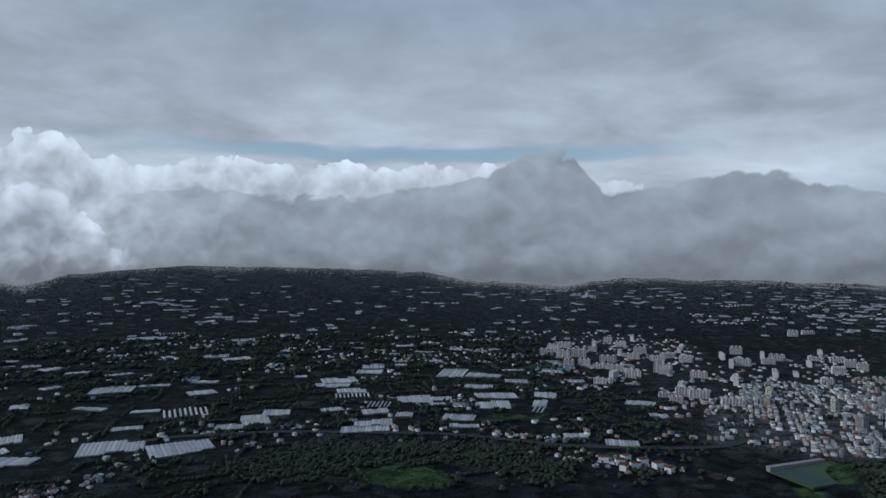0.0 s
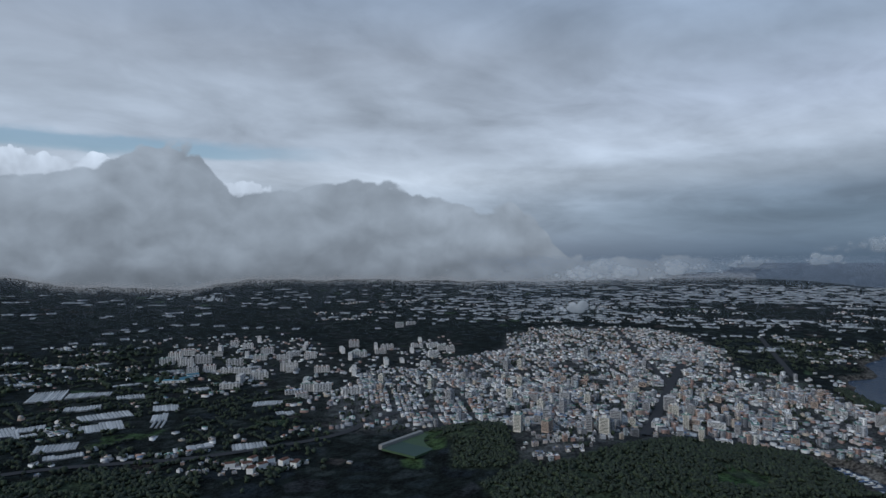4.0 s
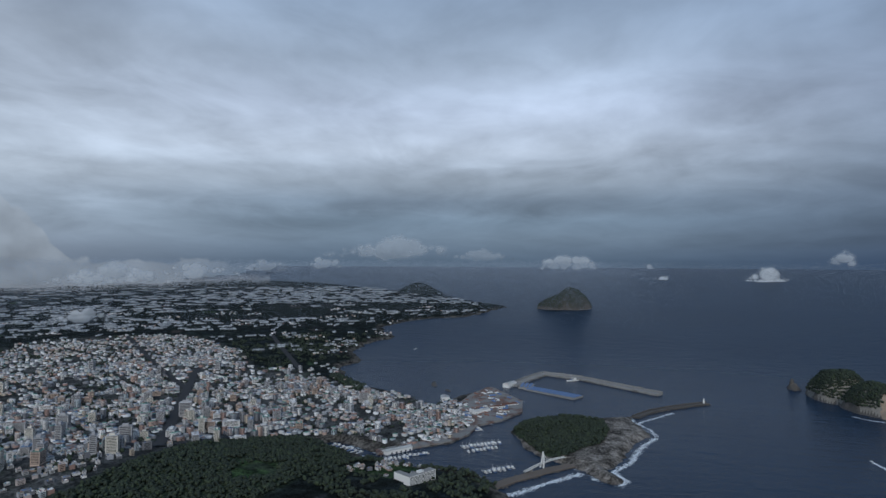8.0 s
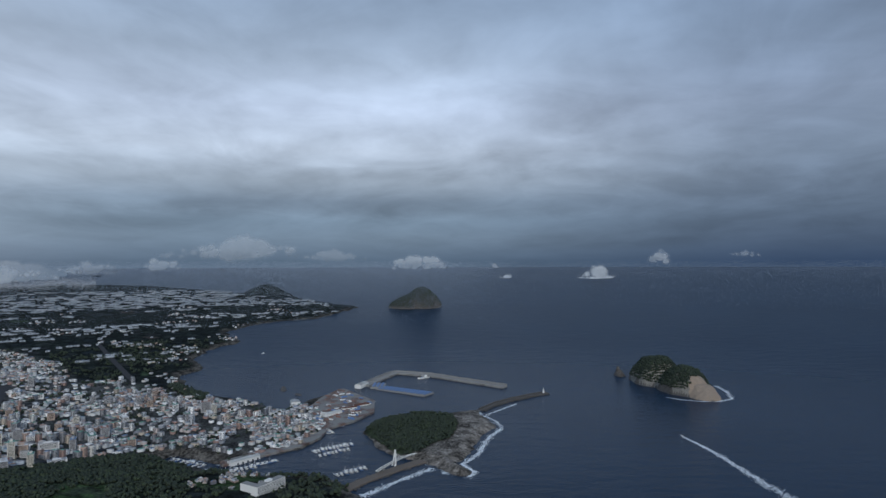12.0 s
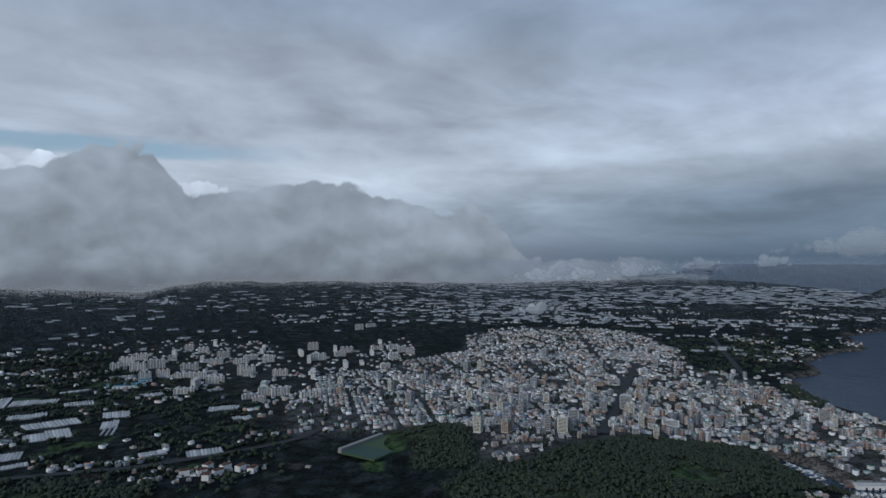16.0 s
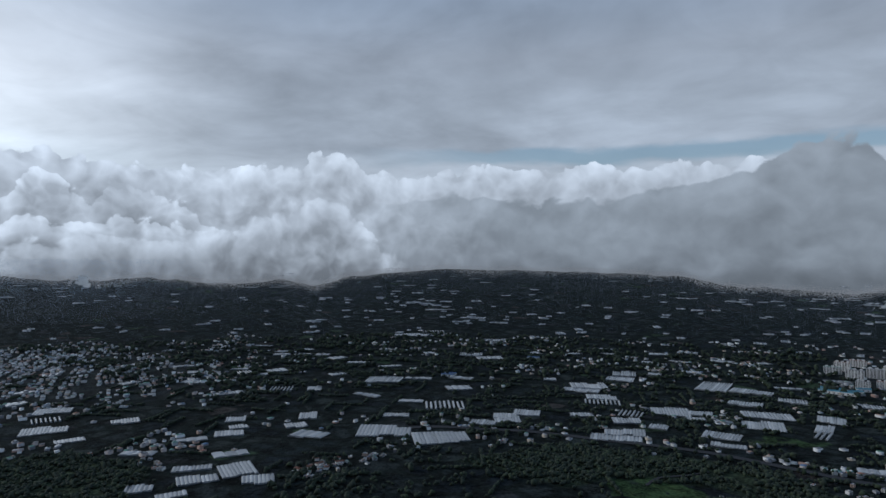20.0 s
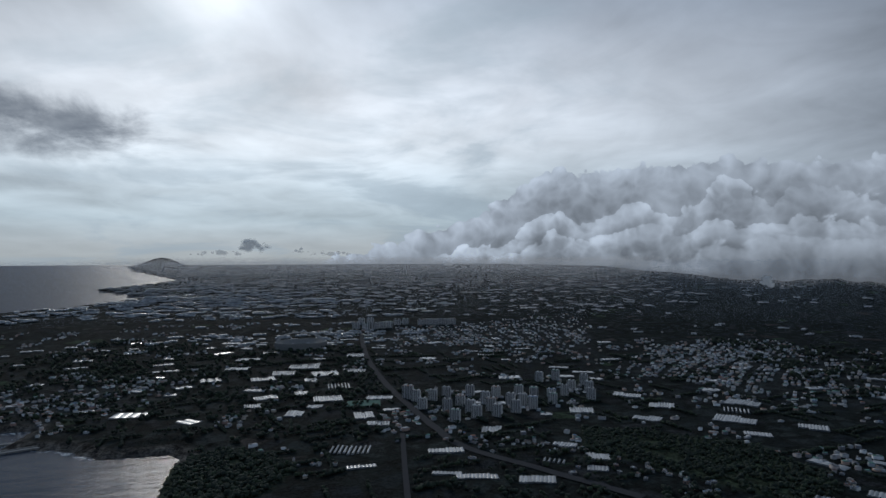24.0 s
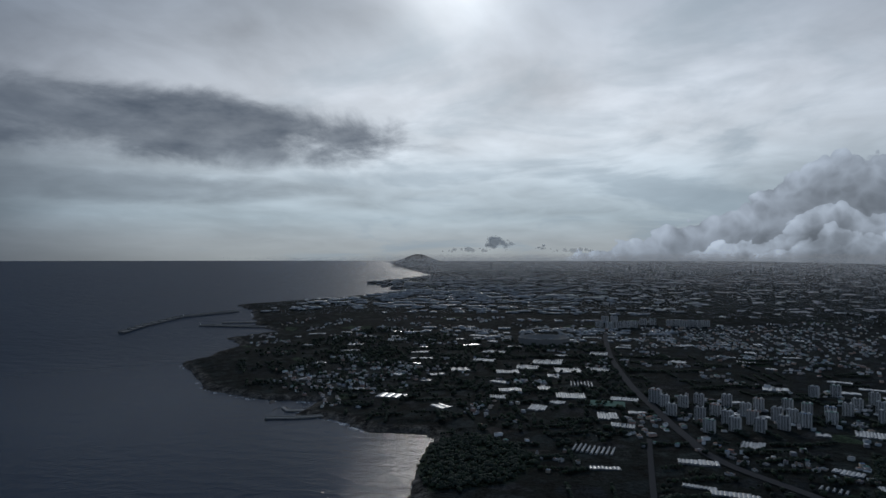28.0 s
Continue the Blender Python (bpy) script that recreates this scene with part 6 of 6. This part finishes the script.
class Billows:
    """A cloud's near side as a relief of swelling heads: headings and heights in degrees as seen from the eye, relief in degrees too."""

    def __init__(self, a0, a1, e0, e1, cell):
        self.cell, self.a0, self.e0 = cell, a0, e0
        self.a, self.e = np.arange(a0, a1, cell), np.arange(e0, e1, cell)
        self.A, self.E = np.meshgrid(self.a, self.e, indexing="ij")
        self.H = np.full(self.A.shape, -9.0)
        self.C = np.full(self.A.shape, -1.0)

    def head(self, a, e, r, z=0.0, flat=1.0):
        i0, i1 = max(int((a - r - self.a0) / self.cell), 0), min(int((a + r - self.a0) / self.cell) + 2, len(self.a))
        j0, j1 = max(int((e - r - self.e0) / self.cell), 0), min(int((e + r - self.e0) / self.cell) + 2, len(self.e))
        if i1 <= i0 or j1 <= j0:
            return
        d2 = (self.A[i0:i1, j0:j1] - a) ** 2 + ((self.E[i0:i1, j0:j1] - e) / flat) ** 2
        hit = d2 < r * r
        H, C = self.H[i0:i1, j0:j1], self.C[i0:i1, j0:j1]
        np.maximum(H, np.where(hit, np.sqrt(np.maximum(r * r - d2, 0)) + z, -9.0), out=H)
        np.maximum(C, np.where(hit, r - np.sqrt(d2), -1.0), out=C)

    def grow(self, rr, a, e, r, z, depth, flat=1.0, kids=7):
        """A head, and smaller ones that swell out of it, most of them upwards."""
        self.head(a, e, r, z, flat)
        if depth and r > .14:
            for _ in range(kids):
                t, u = rr.uniform(-.5, math.pi + .5), rr.uniform(.35, 1.0)
                k = r * rr.uniform(.3, .52)
                self.grow(rr, a + math.cos(t) * u * r * .86, e + math.sin(t) * u * r * .86 * flat, k, z + math.sqrt(max(1 - u * u, 0)) * r * .8, depth - 1, flat, kids)

    def link(self, name, dist, base, soft, rim, mat, label, seed, most=1.0, blur=0, rough=.04):
        lob = (fbm(self.A + 200, self.E + 50, 2.4, seed, 4) - .5)
        H = np.where(self.C > 0, self.H, np.nan)
        low = np.nanmin(H)
        H = np.where(np.isnan(H), low, H)
        # ease the drop at the outline so that the rim curves away
        H = np.maximum(H, blurred(H, 6) - .15)
        if blur:
            H = blurred(H, blur)
        H = H + (fbm(self.A + 90, self.E + 90, .5, seed + 3, 4) - .5) * rough * 2
        foot = smooth01((self.E - base + lob * soft * 1.3) / soft)
        cover = smooth01((self.C + lob * rim * .8) / rim) * foot
        d = dist - H * dist * math.pi / 180
        a, e = np.radians(self.A), np.radians(self.E)
        V = np.stack([-np.sin(a) * d, np.cos(a) * d, EYE + np.tan(e) * d], -1).reshape(-1, 3)
        idx = np.arange(H.size).reshape(H.shape)
        q = np.stack([idx[:-1, :-1], idx[:-1, 1:], idx[1:, 1:], idx[1:, :-1]], -1).reshape(-1, 4)
        q = q[(cover > .01).ravel()[q].any(1)]
        used, inv = np.unique(q, return_inverse=True)
        me = bpy.data.meshes.new(name)
        me.from_pydata(V[used].tolist(), [], inv.reshape(-1, 4).tolist())
        me.polygons.foreach_set("use_smooth", np.ones(len(me.polygons), bool))
        for key, val in (("dense", cover.ravel()[used]), ("most", np.full(len(used), most))):
            me.attributes.new(key, "FLOAT", "POINT").data.foreach_set("value", val.astype(np.float32))
        me.materials.append(mat)
        return tagged(new(name, me), label, "cloud")


def cloud(az, el, width, height, dist, seed, label="small white cloud low over the sea", most=.85):
    """A small cloud with a level foot and a heaped top, torn at its rim: width and height in degrees as seen."""
    rr = np.random.default_rng(seed)
    b = Billows(az - width * .75, az + width * .75, el - height * .9, el + height, .045 if width < 5 else .06)
    for k in range(int(7 + width * 3)):
        u = float(np.clip(rr.normal(0, .5), -1, 1))
        r = height * rr.uniform(.22, .42) * (1.1 - .7 * abs(u))
        b.grow(rr, az + u * width * .5, el - height * .25 + rr.uniform(0, .4) * height * (1 - u * u), r, 0, 1, .8, 5)
    return b.link("cloud", dist, np.full(b.A.shape, el - height * .5), height * .4, height * .34, M["scud"], label, seed, most, 4)


# heading, height, width and thickness in degrees as seen from the eye
OVER_SEA = [(-71.5, 1.4, 15, 3.2, .4), (-79, .9, 6, 1.6, .3), (-86.6, .2, 8.5, 2.2, .6), (-94.8, -1.3, 2.6, 1.5, .8), (-93.8, -.2, 1.6, .9, .5), (-102.9, -1.0, 4.2, 2.5, 1.0), (-108.2, .5, 3.0, 1.7, .55), (-112, -2.7, 1.8, .8, .6), (-114.2, -2.9, 2.4, .7, .5), (-114.8, .9, 2.6, 1.0, .35)]
OVER_LAND = [(-45.6, -4.3, 4.6, 2.0, .6), (-13.2, -3.4, 2.0, .9, .7), (-48, -1.0, 10, 2.6, .7), (-54, -.6, 8, 2.0, .55), (-59.5, -.2, 6, 1.8, .4), (-64.5, .1, 4.2, 1.7, .5), (52.8, -1.8, 2.8, 1.3, .9)]
FAR_WEST = [(96.8, 1.5, 3.6, 1.7, .9), (93.1, 1.0, 2.2, .9, .8), (99.5, .8, 5.0, .8, .6), (90, .7, 5, .7, .5), (79.5, -.3, 1.6, .8, .8)]
for k, (a, e, w, h, m) in enumerate(OVER_SEA):
    cloud(a, e, w, h, 4300, k + 1, most=m)
for k, (a, e, w, h, m) in enumerate(OVER_LAND):
    cloud(a, e, w, h, 2900 if e < -3 else 3500, k + 31, "thin white cloud drifting low over the plain", m)
for k, (a, e, w, h, m) in enumerate(FAR_WEST):
    cloud(a, e, w, h, 4600, k + 71, "grey cloud low over the far coast", m)


# the foot of the cloud bank, where it lies on the rising land: self-lit flakes that soften the edge
rr = np.random.default_rng(91)
n_ = 90000
a = rr.uniform(-60, 64, n_)
lobe = fbm(a, a * 0, 2.6, 8, 3)
c = cutoff(a)
e = -(c - .2 + rr.normal(0, .2, n_) + np.abs(rr.normal(0, 1, n_)) * .55 * np.clip(lobe - .42, 0, 1))
dist = drawn(EYE / np.tan(np.radians(np.maximum(-e + .1, .4)))) * .955
ar = np.radians(a)
q = Heap()
specks(q, -np.sin(ar) * dist, np.cos(ar) * dist, EYE + np.tan(np.radians(e)) * dist, rr.uniform(1.8, 3.4, n_), rr)
q.link("cloud_foot", [M["vapour_glow"]], "soft grey self-lit flakes as foot of the cloud bank on the slopes", "cloud")


# ---- haze: glowing flakes in place of vapour over the far country, thicker towards the horizon ----
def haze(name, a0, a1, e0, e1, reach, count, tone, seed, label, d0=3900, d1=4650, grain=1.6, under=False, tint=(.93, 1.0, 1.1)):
    """Self-lit flakes between two headings, from e0 degrees below the horizon up to e1 above it."""
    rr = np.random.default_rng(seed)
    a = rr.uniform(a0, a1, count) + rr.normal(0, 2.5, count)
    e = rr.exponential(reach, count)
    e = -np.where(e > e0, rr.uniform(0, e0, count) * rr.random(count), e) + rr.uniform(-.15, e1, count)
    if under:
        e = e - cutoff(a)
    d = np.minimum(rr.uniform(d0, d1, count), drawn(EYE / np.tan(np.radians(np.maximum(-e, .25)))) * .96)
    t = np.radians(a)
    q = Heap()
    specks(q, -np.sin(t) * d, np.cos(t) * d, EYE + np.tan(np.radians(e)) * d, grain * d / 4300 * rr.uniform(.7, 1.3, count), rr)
    q.link(name, [vapour(name + "_glow", tone, tint)], label, "haze")


# tint of the glow given to the far flakes
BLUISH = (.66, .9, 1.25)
haze("west_haze", 62, 107, 5.0, .4, 1.0, 220000, .4, 1, "pale self-lit flakes as haze over the far western coast", grain=2.0)
haze("west_haze", 46, 118, 5.0, .1, 2.4, 200000, .24, 6, "thin bluish self-lit flakes as haze over the western farms", d0=3000, grain=1.7, tint=BLUISH)
haze("east_haze", -92, -38, 5.5, .4, 1.9, 260000, .17, 2, "bluish self-lit flakes as haze over the far eastern plain", d0=3050, d1=3200, grain=1.8, tint=BLUISH)
haze("sea_haze", -138, -66, 3.6, .3, 1.2, 150000, .1, 3, "bluish self-lit flakes as haze on the sea horizon", d0=2950, d1=3200, grain=1.7, tint=BLUISH)
haze("north_haze", -44, 66, 5.0, .0, 1.8, 230000, .075, 4, "thin bluish self-lit flakes as haze below the cloud bank", grain=1.7, under=True, tint=BLUISH)
